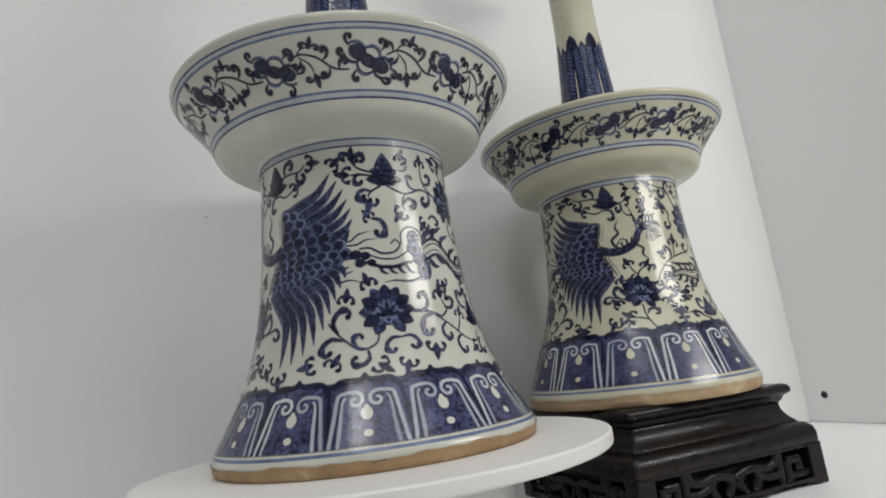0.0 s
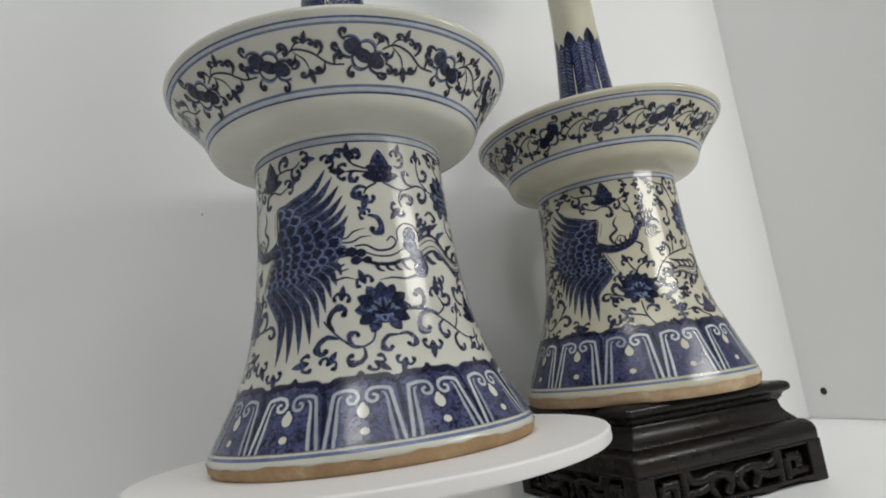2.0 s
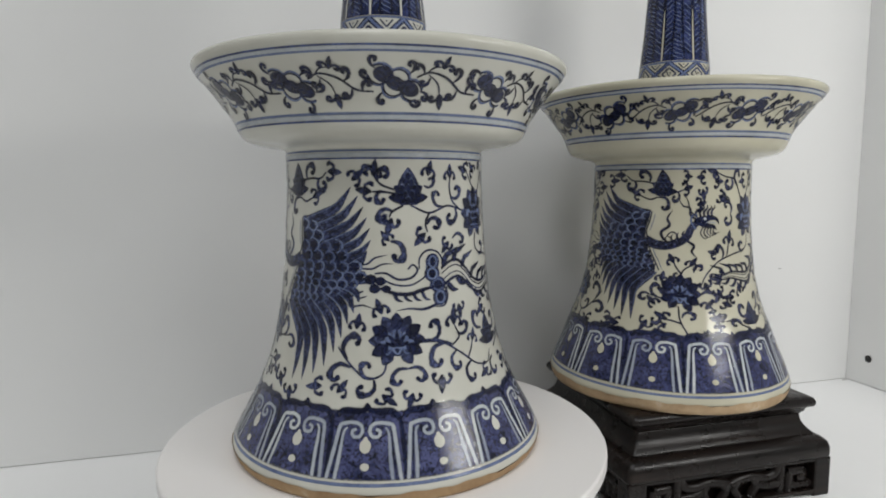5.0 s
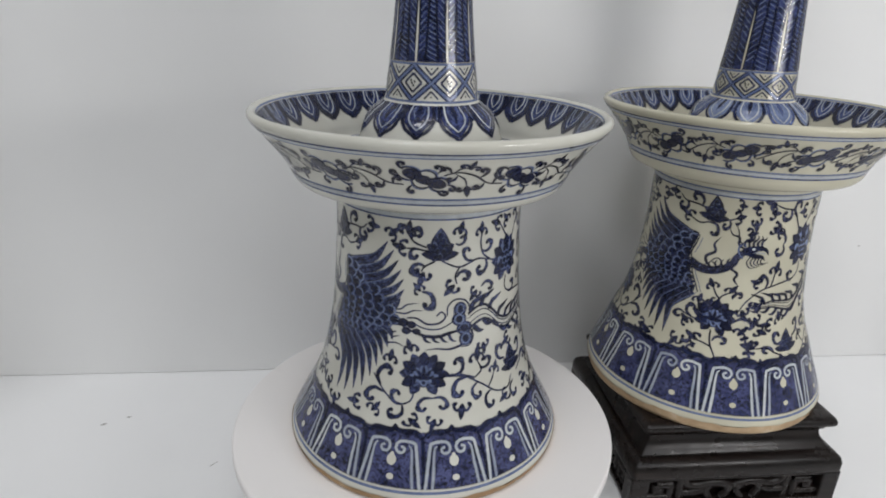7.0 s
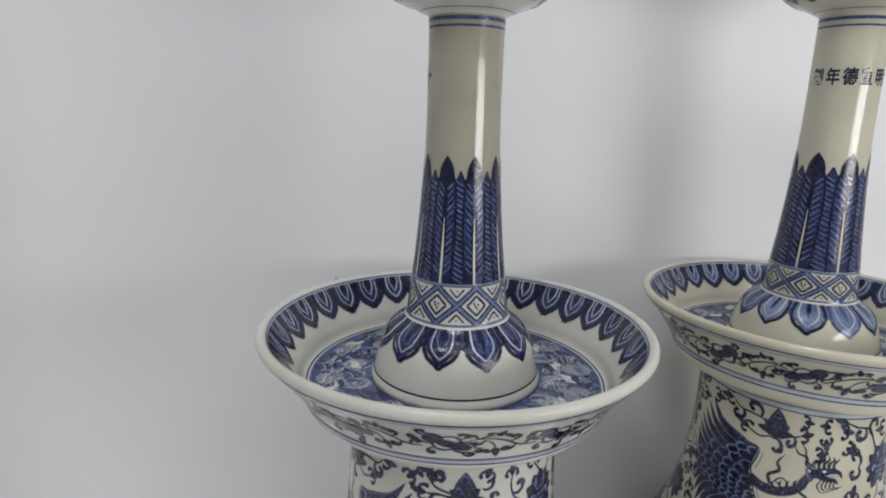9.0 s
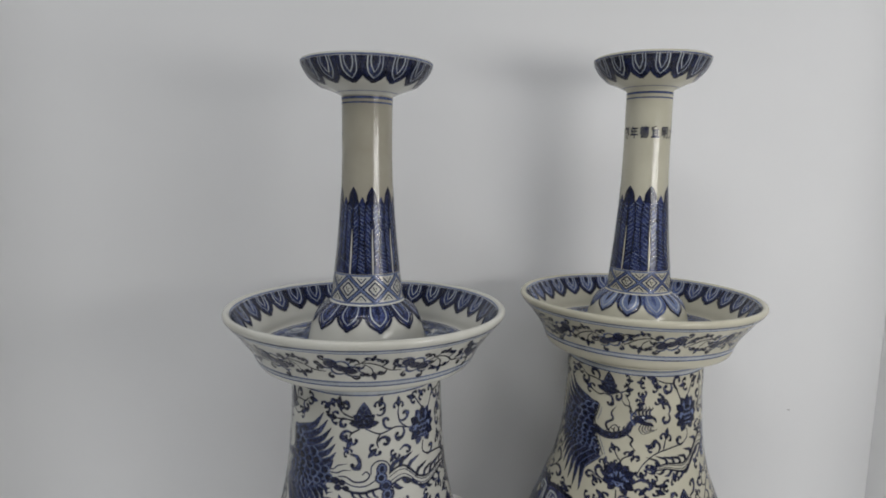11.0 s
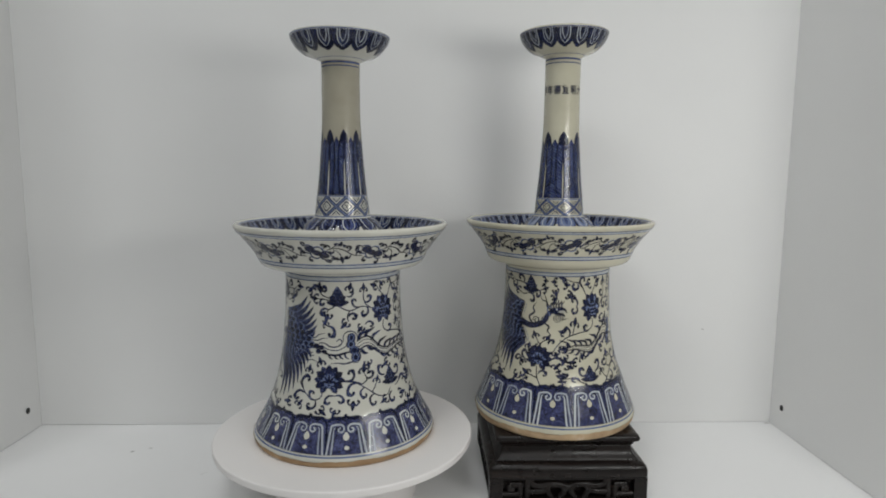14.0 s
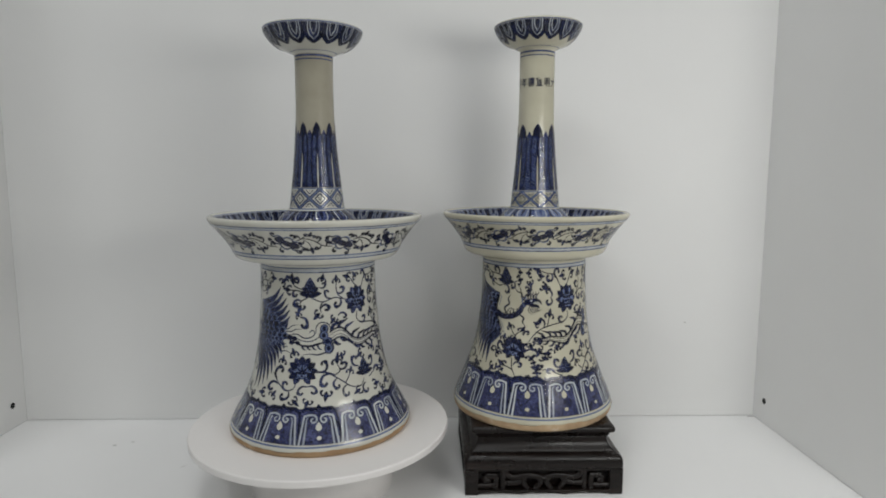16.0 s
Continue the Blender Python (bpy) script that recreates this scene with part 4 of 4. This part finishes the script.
def pan_border(paint, sec, turn, flip, count):
    """Slanting dark blossoms on a winding stalk, with hooks and small three-pointed leaves."""
    mid = sec.length * 0.50
    ref = float(sec.radius(mid))
    pitch = 2 * math.pi * ref * 1000 / count
    rng = random.Random(count * 7 + flip)
    for k in range(count):
        pen = Pen(paint, sec, turn + flip * 2 * math.pi * k / count, mid + rng.uniform(-0.0006, 0.0006), 0, flip, ref, rng.uniform(0.95, 1.04))
        pen.line([(9, 3), (15, 5.5), (23, 3), (31, -3), (pitch - 9, -4)], 1.1, 1, (0.8, 0.8))
        pen.line([(13, 5), (16, 8), (20, 8.5)], 0.8, 1)
        pen.trefoil(20, 8.0, 72, 3.1, k % 2)
        pen.line([(14, 4.5), (19, 0), (21, -6)], 0.8, 1)
        pen.trefoil(21, -5.5, -80, 3.6, 1 - k % 2)
        pen.comma(26, 1.5, 40, 3.3, 1, 1)
        pen.comma(29, -2.5, -95, 3.0, -1, 1)
        pen.comma(12, 5, 100, 2.8, 1, 1)
        pen.comma(15, 3, -100, 2.8, -1, 1)
        pen.comma(34, -3.8, 95, 3.1, -1, 1)
        f = pen.at(0, 0, math.radians(rng.uniform(-36, -24)), 0.98)
        for a in (165, 75, 15, -35, -105, -150):
            ca, sa = math.cos(math.radians(a)), math.sin(math.radians(a))
            f.comma(ca * 12, sa * 7.5, a + rng.uniform(-12, 12), 2.9, rng.choice((-1, 1)), 1)
        for x, y, r in ((-8, 4.0, 4.6), (-8.4, -3.8, 4.4), (0, 5.4, 4.8), (0, -5.6, 4.8), (8, 4.0, 4.4), (8.4, -3.6, 4.4)):
            f.line([(x - r, y * 0.8), (x - r * 0.4, y * 1.36), (x + r * 0.4, y * 1.36), (x + r, y * 0.8)], 1.1, 2, (0.8, 0.8))
            f.line([(x - r, y * 0.65), (x - r * 0.4, y * 1.16), (x + r * 0.4, y * 1.16), (x + r, y * 0.65)], 0.9, 0, (0.8, 0.8))
        for x, y, w, h in ((-6.6, 0.8, 8.6, 7.8), (0, -0.4, 8.4, 6.8), (6.6, 0.4, 8.8, 7.6)):
            f.dot(x, y, w, h, 1)
        for x in (-6.4, 6.4):
            f.line([(x - 3, 1.5), (x, 3.2), (x + 3, 1.5)], 0.5, 4)


def lappets(paint, sec, z0, z1, turn, count=14):
    s0, s1 = sec.at_height(z0), sec.at_height(z1)
    paint.band(sec, s0, s1 + 0.0008, 0)
    tall = (s1 - s0) * 1000
    ref = float(sec.radius((s0 + s1) / 2))
    for k in range(count):
        pen = Pen(paint, sec, turn + 2 * math.pi * k / count, s0, 0, 1, ref)
        w = 2 * math.pi * ref * 1000 / count
        a = w * 0.415
        b = w * 0.315
        top = tall - 5.5
        lo, hi = 1.10, 0.92
        # bracket edge along the top
        pen.line([(-w * 0.46, tall - 2.6), (-w * 0.36, tall + 0.4), (-w * 0.12, tall + 0.6), (0, tall + 1.8)], 3.4, 1, (0.7, 0.6))
        pen.line([(w * 0.46, tall - 2.6), (w * 0.36, tall + 0.4), (w * 0.12, tall + 0.6), (0, tall + 1.8)], 3.4, 1, (0.7, 0.6))
        pen.leaf(0, tall + 0.6, 90, 4.0, 3.4, 1)
        pen.line([(w * 0.5 * hi, tall - 1), (w * 0.5, tall * 0.75), (w * 0.5 * 1.05, 0.8)], 2.2, 1, (1, 1))
        for f in (-1, 1):
            pen.line([(f * a * lo, 0.3), (f * a, top * 0.55), (f * a * hi, top - 2.2), (f * a * 0.84, top - 0.4), (f * w * 0.20, top + 0.6), (f * w * 0.09, top - 0.4), (f * w * 0.05, top - 3.2),
                      (f * w * 0.09, top - 6.0), (f * w * 0.17, top - 6.0), (f * w * 0.195, top - 3.6), (f * w * 0.135, top - 2.6)], 2.0, 5, (0.95, 0.8))
            pen.line([(f * b * 1.12, 0.3), (f * b * 1.05, top * 0.4), (f * b * 1.02, top * 0.72), (f * b * 0.97, top - 3.4), (f * b * 0.84, top - 1.9)], 1.9, 5, (0.95, 0.5))
            pen.line([(f * (a + b) * 0.5 * 1.1, 0.3), (f * (a + b) * 0.5 * 1.0, top * 0.6), (f * (a + b) * 0.5 * 0.95, top - 2)], 0.7, 1)
        pen.dot(0, top - 10.6, 4.4, 6.6, 3)
        pen.dot(0, top - 7.4, 1.8, 2.6, 3)
        pen.dot(0.3, tall * 0.20, 3.4, 3.6, 3)


def petals(paint, sec, s0, s1, turn, count, wide=0.96, body=0, fine=False):
    """A ring of pointed petals from s0 to their tips at s1, each with a thick dark edge and a pale line inside; narrow ones peep out between."""
    ref = float(sec.radius(s0))
    long = abs(s1 - s0) * 1000
    way = 1 if s1 > s0 else -1
    w = 2 * math.pi * ref * 1000 / count * wide
    rng = random.Random(count)
    for k in range(count):
        pen = Pen(paint, sec, turn + 2 * math.pi * (k + 0.5) / count, s0, 0, 1, ref, 1.0, way)
        pen.line([(0, 0), (0, long * 0.4), (0, long * 0.56)], w * 0.5, body, (0.9, 0.02))
        for x in (-0.09, 0.0, 0.09):
            pen.line([(x * w, 0), (x * w * 0.8, long * 0.25), (x * w * 0.2, long * 0.5)], 0.45, 4)
    for k in range(count):
        pen = Pen(paint, sec, turn + 2 * math.pi * (k + rng.uniform(-0.04, 0.04)) / count, s0, 0, 1, ref, rng.uniform(0.97, 1.04), way)
        edge = 2 if body == 2 and k % 2 else 1
        pen.line([(0, 0), (0, long * 0.3), (0, long * 0.7), (0, long * 0.98)], w * 0.94, body, shape="petal")
        for f in (-1, 1):
            pen.line([(f * w * 0.42, 0), (f * w * 0.46, long * 0.35), (f * w * 0.43, long * 0.60), (f * w * 0.30, long * 0.80), (f * w * 0.10, long * 0.95), (0, long * 1.06)], max(0.6, w * (0.18 if fine else 0.14)), 0 if edge == 2 else 1, (0.8, 0.9))
            pen.line([(f * w * 0.27, 0), (f * w * 0.29, long * 0.30), (f * w * 0.25, long * 0.54), (f * w * 0.13, long * 0.70), (0, long * 0.82)], min(w * 0.065, 0.8 if fine else 1.15), 5, (0.9, 0.7))
        if fine:
            for f in (-1, 1):
                pen.line([(f * w * 0.15, 0), (f * w * 0.16, long * 0.22), (f * w * 0.09, long * 0.42), (0, long * 0.58)], 0.8, 5, (0.9, 0.6))
        pen.line([(0, 0), (0, long * 0.3), (0, long * (0.36 if fine else 0.58))], w * 0.17, edge if edge == 1 else 0, (0.6, 0.05))
        if not fine:
            for f in (-1, 1):
                pen.line([(f * w * 0.15, 0), (f * w * 0.17, long * 0.25), (f * w * 0.07, long * 0.5)], 0.5, 4)


def stiff_leaves(paint, sec, z0, z1, turn, count):
    """Tall dark leaves with a bare rib, and lighter combed leaves between them."""
    s0, s1 = sec.at_height(z0), sec.at_height(z1)
    long = (s1 - s0) * 1000
    ref = float(sec.radius(s0))
    w = 2 * math.pi * ref * 1000 / count
    for k in range(count):
        pen = Pen(paint, sec, turn + 2 * math.pi * (k + 0.5) / count, s0, 0, 1, ref)
        pen.line([(0, 0), (0, long * 0.4), (0, long * 0.7), (0, long * 0.93)], w * 0.86, 0, (1.0, 0.02))
        for i in range(19):
            y = long * (0.01 + 0.044 * i)
            pen.line([(-w * 0.19, y + 3.4), (0, y + 1.4), (w * 0.19, y)], 0.62, 4, (0.5, 0.3))
    for k in range(count):
        pen = Pen(paint, sec, turn + 2 * math.pi * k / count, s0, 0, 1, ref)
        for f, ink in ((1, 0), (-1, 0)):
            pen.line([(f * w * 0.17, 0), (f * w * 0.20, long * 0.45), (f * w * 0.17, long * 0.8), (f * w * 0.02, long * 0.985)], w * 0.36, ink, (0.95, 0.08))
            pen.line([(f * w * 0.30, 0), (f * w * 0.37, long * 0.5), (f * w * 0.32, long * 0.82), (f * w * 0.10, long * 0.95), (0, long)], 1.3, 1, (0.9, 0.9))
            for i in range(13):
                y = long * (0.08 + 0.058 * i)
                pen.line([(f * w * 0.06, y), (f * w * 0.17, y + 1.9), (f * w * 0.30, y + 4.2)], 0.6, 4, (0.5, 0.2))
        pen.line([(0, long * 0.84), (0, long * 0.95), (0, long * 1.05)], w * 0.36, 1, (1.0, 0.02))
        pen.line([(0, 0), (0, long * 0.5), (0, long * 0.9)], 2.6, 1)
        pen.line([(0, 0), (0, long * 0.3), (0, long * 0.55)], 0.8, 3, (0.9, 0.05))


def lattice(paint, sec, z0, z1, turn, count=8):
    """Crossed double straps with a small dotted diamond in every field."""
    s0, s1 = sec.at_height(z0), sec.at_height(z1)
    h = (s1 - s0) * 1000
    ref = float(sec.radius((s0 + s1) / 2))
    w = 2 * math.pi * ref * 1000 / count
    for k in range(count):
        pen = Pen(paint, sec, turn + 2 * math.pi * k / count, s0, 0, 1, ref)
        for f in (-1, 1):
            for d, t, ink in ((0, 1.7, 4), (w * 0.080, 1.15, 0), (-w * 0.080, 1.15, 0)):
                pen.line([(-f * w * 0.5 + d, 0), (d, h * 0.5), (f * w * 0.5 + d, h)], t, ink, (1, 1))
        q, v = 0.24, 0.27
        pen.line([(-w * 0.5 - w * q, h * 0.5), (-w * 0.5, h * (0.5 + v))], 1.25, 0, (1, 1))
        pen.line([(-w * 0.5, h * (0.5 + v)), (-w * 0.5 + w * q, h * 0.5)], 1.25, 0, (1, 1))
        pen.line([(-w * 0.5 + w * q, h * 0.5), (-w * 0.5, h * (0.5 - v))], 1.25, 0, (1, 1))
        pen.line([(-w * 0.5, h * (0.5 - v)), (-w * 0.5 - w * q, h * 0.5)], 1.25, 0, (1, 1))
        for x, y in ((-1.2, 1.1), (0.9, 0.5), (0.2, -1.5), (-0.7, -0.2)):
            pen.dot(-w * 0.5 + x, h * 0.5 + y, 1.2, 1.4, 1)
        for y, f in ((h * 0.90, -1), (h * 0.10, 1)):
            pen.dot(0, y, 1.0, 1.0, 1)
            for g in (-1, 1):
                pen.line([(g * w * 0.18, y - f * h * 0.05), (0, y + f * h * 0.17)], 0.9, 0, (1, 1))


def waves(paint, sec, turn, seed):
    """Rolling water on the floor of the pan: pale ripples and whorls on blue, with scraps of bare foam."""
    rng = random.Random(seed)
    s0, s1 = 0.0010, sec.length - 0.0020
    paint.band(sec, s0, s1, 0)
    ref = 0.062
    mid = (s0 + s1) / 2
    for k in range(330):
        pen = Pen(paint, sec, rng.uniform(0, 2 * math.pi), rng.uniform(s0 + 0.002, s1 - 0.006), rng.uniform(-0.9, 0.9), 1, ref)
        r = rng.uniform(3.5, 6.0)
        for n in range(4):
            pen.line([(-r, n * 1.25), (-r * 0.5, r * 0.35 + n * 1.25), (r * 0.4, r * 0.3 + n * 1.25), (r, n * 1.25 - 0.5)], 0.60, rng.choice((4, 5, 4, 4, 1, 1)), (0.4, 0.3))
    for k in range(60):
        pen = Pen(paint, sec, rng.uniform(0, 2 * math.pi), rng.uniform(s0 + 0.003, s1 - 0.003), rng.uniform(-0.6, 0.6), 1, ref)
        pen.line([(-4, 0), (-1, 2), (4, 1)], rng.uniform(1.0, 2.0), 1, (0.3, 0.1))
    for k in range(24):
        pen = Pen(paint, sec, turn + 2 * math.pi * (k + rng.uniform(-0.2, 0.2)) / 24, mid + (0.0075 if k % 2 else -0.0065), rng.uniform(0, 6), 1, ref)
        pen.dot(0, 0, 16, 16, 0)
        for n in range(6):
            q = 1.2 + 1.25 * n
            pen.line([(q * math.cos(a), q * math.sin(a)) for a in np.linspace(0.5 * n, 0.5 * n + 5.2, 16)], 0.52, 5, (0.8, 0.5))
    for k in range(16):
        pen = Pen(paint, sec, turn + 2 * math.pi * (k + rng.uniform(-0.3, 0.3)) / 16, mid + rng.uniform(-0.009, 0.009), rng.uniform(-0.8, 0.8), 1, ref)
        pen.line([(-6, -1), (-2, 1.4), (2, 0), (6, 2)], rng.uniform(2.0, 3.4), 3, (0.2, 0.1))
        for a, c in ((50, 3.4), (-60, 3)):
            pen.leaf(0, 0, a, c, 2.0, 3, 0.5)
        pen.line([(-5, -2.6), (0, -2.0), (5, -0.4)], 0.8, 1)
    paint.band(sec, s0 - 0.0008, s0 + 0.0008, 2)
    paint.band(sec, s1 - 0.0006, s1 + 0.0006, 0)


def reign_mark(stem, z, middle, flip, parent):
    """Six characters in a row round the stem, read from right to left."""
    s = stem.at_height(z)
    verts, faces = [], []
    for i, ch in enumerate("大明宣德年製"):
        cu = bpy.data.curves.new("mark", "FONT")
        cu.body, cu.size, cu.align_x, cu.align_y, cu.offset = ch, 0.0088, "CENTER", "CENTER", 0.00022
        ob = new("mark", cu)
        mesh = bpy.data.meshes.new_from_object(ob.evaluated_get(bpy.context.evaluated_depsgraph_get()))
        bm = bmesh.new()
        bm.from_mesh(mesh)
        bmesh.ops.triangulate(bm, faces=bm.faces[:])
        for _ in range(2):
            long = [e for e in bm.edges if e.calc_length() > 0.0016]
            if long:
                bmesh.ops.subdivide_edges(bm, edges=long, cuts=1)
                bmesh.ops.triangulate(bm, faces=bm.faces[:])
        bm.verts.index_update()
        base = len(verts)
        xs = np.array([v.co.x for v in bm.verts])
        ys = np.array([v.co.y for v in bm.verts])
        if len(xs):
            th = middle + math.radians((2.5 - i) * 26.6) + xs * 0.86 / 0.0186
            co = stem.place(th, s + ys * 1.12, 0.0002)[0]
            verts += co.tolist()
            faces += [[base + v.index for v in f.verts] for f in bm.faces]
        bm.free()
        bpy.data.objects.remove(ob)
        bpy.data.meshes.remove(mesh)
    out = bpy.data.meshes.new("reign_mark")
    out.from_pydata(verts, [], faces)
    out.attributes.new("edge", "FLOAT", "POINT").data.foreach_set("value", [1.0] * len(verts))
    out.materials.append(COBALT_DARK)
    ob = new("reign_mark", out)
    ob.parent = parent
    tagged(ob, "six cobalt characters in a row")


def ragged_edge(ring, seed):
    """The bare clay ends in an uneven line where the glaze was wiped away."""
    top = max(v.co.z for v in ring.data.vertices)
    for v in ring.data.vertices:
        if v.co.z > top - 1e-6:
            th = math.atan2(v.co.y, v.co.x)
            up = 0.0007 + 0.0005 * math.sin(th * 7 + seed) + 0.0004 * math.sin(th * 17 + 2 * seed) + 0.0003 * math.sin(th * 41 + seed)
            r = math.hypot(v.co.x, v.co.y)
            v.co.x, v.co.y, v.co.z = v.co.x * (r + 0.0005) / r, v.co.y * (r + 0.0005) / r, top + up


def candlestick(place, heights, wide, white, turn, flip, leaf_count, leaf_turn, lattice_turn, petal_turn, pan_turn, lap_turn, lap_count, mark_at, seed, pale, drift, label, biscuit, rim, toned=None):
    root = new("candlestick")
    sec = {n: Section(remap([(r, h - (rim * min(1.0, (h - 0.188) / 0.026) if n in ("out", "lip", "in") and h > 0.188 else 0.0)) for r, h in p], heights, wide)) for n, p in (("foot", FOOT), ("bell", BELL), ("under", UNDER), ("out", WALL_OUT), ("lip", LIP), ("in", WALL_IN),
                                                           ("floor", PAN_FLOOR), ("dome", DOME), ("stem", STEM), ("cup", CUP), ("cup_in", CUP_IN))}

    def z(v):
        zs, zt = zip(*heights)
        return float(np.interp(v, zs, zt))

    ring = turned("foot_ring", sec["foot"], biscuit, root, "unglazed buff foot ring")
    ragged_edge(ring, seed)
    bell = turned("bell_base", sec["bell"], white, root)
    pan_mesh = Section(np.vstack([sec[n].p[:-1] if n != "floor" else sec[n].p for n in ("under", "out", "lip", "in", "floor")]), 0.0012)
    pan = turned("drip_pan", pan_mesh, white, root)
    k = int(np.argmin(abs(sec["stem"].p[:, 1] - z(0.2446))))
    collar = turned("collar", Section(np.vstack([sec["dome"].p[:-1], sec["stem"].p[:k + 1]]), straight=True), white, root, "", 120)
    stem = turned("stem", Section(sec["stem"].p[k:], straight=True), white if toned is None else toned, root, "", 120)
    cup = turned("candle_cup", Section(np.vstack([sec["cup"].p[:-1], sec["cup_in"].p]), 0.0012), white, root, "", 120)

    p = Paint()
    garland(p, sec["bell"], turn, flip, seed, drift)
    p.finish("garland_painting", bell, "cobalt plumage, lotus and scrolling leaves", white, COBALT_GREY if pale else COBALT_BRIGHT)
    p = Paint()
    lappets(p, sec["bell"], z(0.0116), z(0.0400), lap_turn, lap_count)
    p.finish("lappet_border", bell, "cobalt lappet panels with white scrolls", white, COBALT_HEAPED)
    b = sec["bell"]

    def line_round(s, at, w, ink, owner):
        q = Paint()
        q.band(s, at - w / 2, at + w / 2, ink)
        q.finish("blue_line", owner, "thin blue line", white, COBALT_PALE)

    for h, w, ink in ((0.0100, 0.0018, 2), (0.1664, 0.0010, 0), (0.1682, 0.0024, 5), (0.1704, 0.0012, 2)):
        line_round(b, b.at_height(z(h)), w, ink, bell)

    p = Paint()
    o = sec["out"]
    for u, w, ink in ((0.035, 0.0011, 0), (0.082, 0.0022, 5), (0.125, 0.0014, 2), (0.895, 0.0013, 2), (0.932, 0.0018, 5), (0.965, 0.0010, 0)):
        line_round(o, o.length * u, w, ink, pan)
    pan_border(p, o, pan_turn, flip, 12 if flip > 0 else 13)
    p.finish("pan_border", pan, "dark cobalt flower scroll", white)
    p = Paint()
    n = sec["in"]
    p.band(n, 0.0004, 0.0018, 2)
    petals(p, n, 0.0022, n.length * 0.56, turn, 32, fine=True)
    p.band(n, n.length - 0.0016, n.length - 0.0004, 0)
    p.finish("rim_petals", pan, "ring of small blue petals", white, COBALT_PALE if pale else COBALT_WATER)
    p = Paint()
    waves(p, sec["floor"], turn, seed)
    p.finish("wave_painting", pan, "blue rolling waves", white, COBALT_WATER)

    p = Paint()
    d = sec["dome"]
    petals(p, d, d.length - 0.0008, d.length * 0.49, petal_turn, 11, 0.96, pale)
    p.band(d, 0.0054, 0.0065, 1)
    p.finish("collar_petals", collar, "blue lotus petals", white, COBALT_PALE if pale else COBALT_LEAF)
    p = Paint()
    t = sec["stem"]
    stiff_leaves(p, t, z(0.2450), z(0.3050), leaf_turn, leaf_count)
    p.finish("stiff_leaves", stem, "tall dark cobalt leaves", white, COBALT_LEAF)
    p = Paint()
    lattice(p, t, z(0.2252), z(0.2434), lattice_turn)
    for h, w, ink in ((0.2244, 0.0014, 2), (0.2440, 0.0014, 2), (0.3682, 0.0012, 0), (0.3716, 0.0020, 0)):
        line_round(t, t.at_height(z(h)), w, ink, stem)
    p.finish("lattice_band", collar, "blue diamond lattice", white, COBALT_BRIGHT)
    reign_mark(t, z(0.3440), mark_at, flip, stem)

    p = Paint()
    c = sec["cup"]
    petals(p, c, c.length - 0.0002, c.length * 0.46, turn, 16, 0.98, 0, True)
    p.band(c, c.length * 0.12 - 0.0004, c.length * 0.12 + 0.0004, 2)
    p.band(c, c.length - 0.0014, c.length - 0.0002, 2)
    p.band(sec["cup_in"], 0.0001, 0.0014, 2)
    p.finish("cup_petals", cup, "blue petals under the rim", white)
    root.location = place
    return tagged(root, label, "candlestick", "pair of candlesticks")


SLIGHT = ((0, 0), (0.1, 0.0995), (0.18, 0.1787), (0.2164, 0.2146), (0.2446, 0.2432), (0.305, 0.3032), (0.3735, 0.3712), (0.3976, 0.3958))
R = math.radians
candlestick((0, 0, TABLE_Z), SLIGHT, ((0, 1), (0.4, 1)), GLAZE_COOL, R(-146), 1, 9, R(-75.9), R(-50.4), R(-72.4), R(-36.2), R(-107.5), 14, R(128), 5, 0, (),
            "blue and white porcelain candlestick standing on the white turntable", BISCUIT, 0.0010, GLAZE_DARKER)
candlestick((0.2285, 0.0475, STAND_Z), ((0, 0), (0.039, 0.0485), (0.1715, 0.1655), (0.183, 0.1822), (0.2164, 0.2138), (0.2446, 0.2385), (0.305, 0.305), (0.3735, 0.3850), (0.3976, 0.4110)),
            ((0, 0.955), (0.04, 0.965), (0.17, 0.985), (0.18, 0.955), (0.2196, 0.955), (0.24, 1.0), (0.37, 1.0), (0.38, 0.96), (0.4, 0.96)), GLAZE_WARM, R(-145.3), -1, 7, R(-94), R(-110), R(-121.6), R(-121.8), R(-102.4), 13, R(-105), 11, 2,
            ((-8, 50, -9, -3), (112, 33, -7, -8), (114, -34, 0, -9), (146, -6, -6, -8), (-44, 24, -3, -4), (3, -50, -2, 7)),
            "ivory-toned blue and white porcelain candlestick standing on the carved blackwood stand", BISCUIT_PALE, 0.0008)
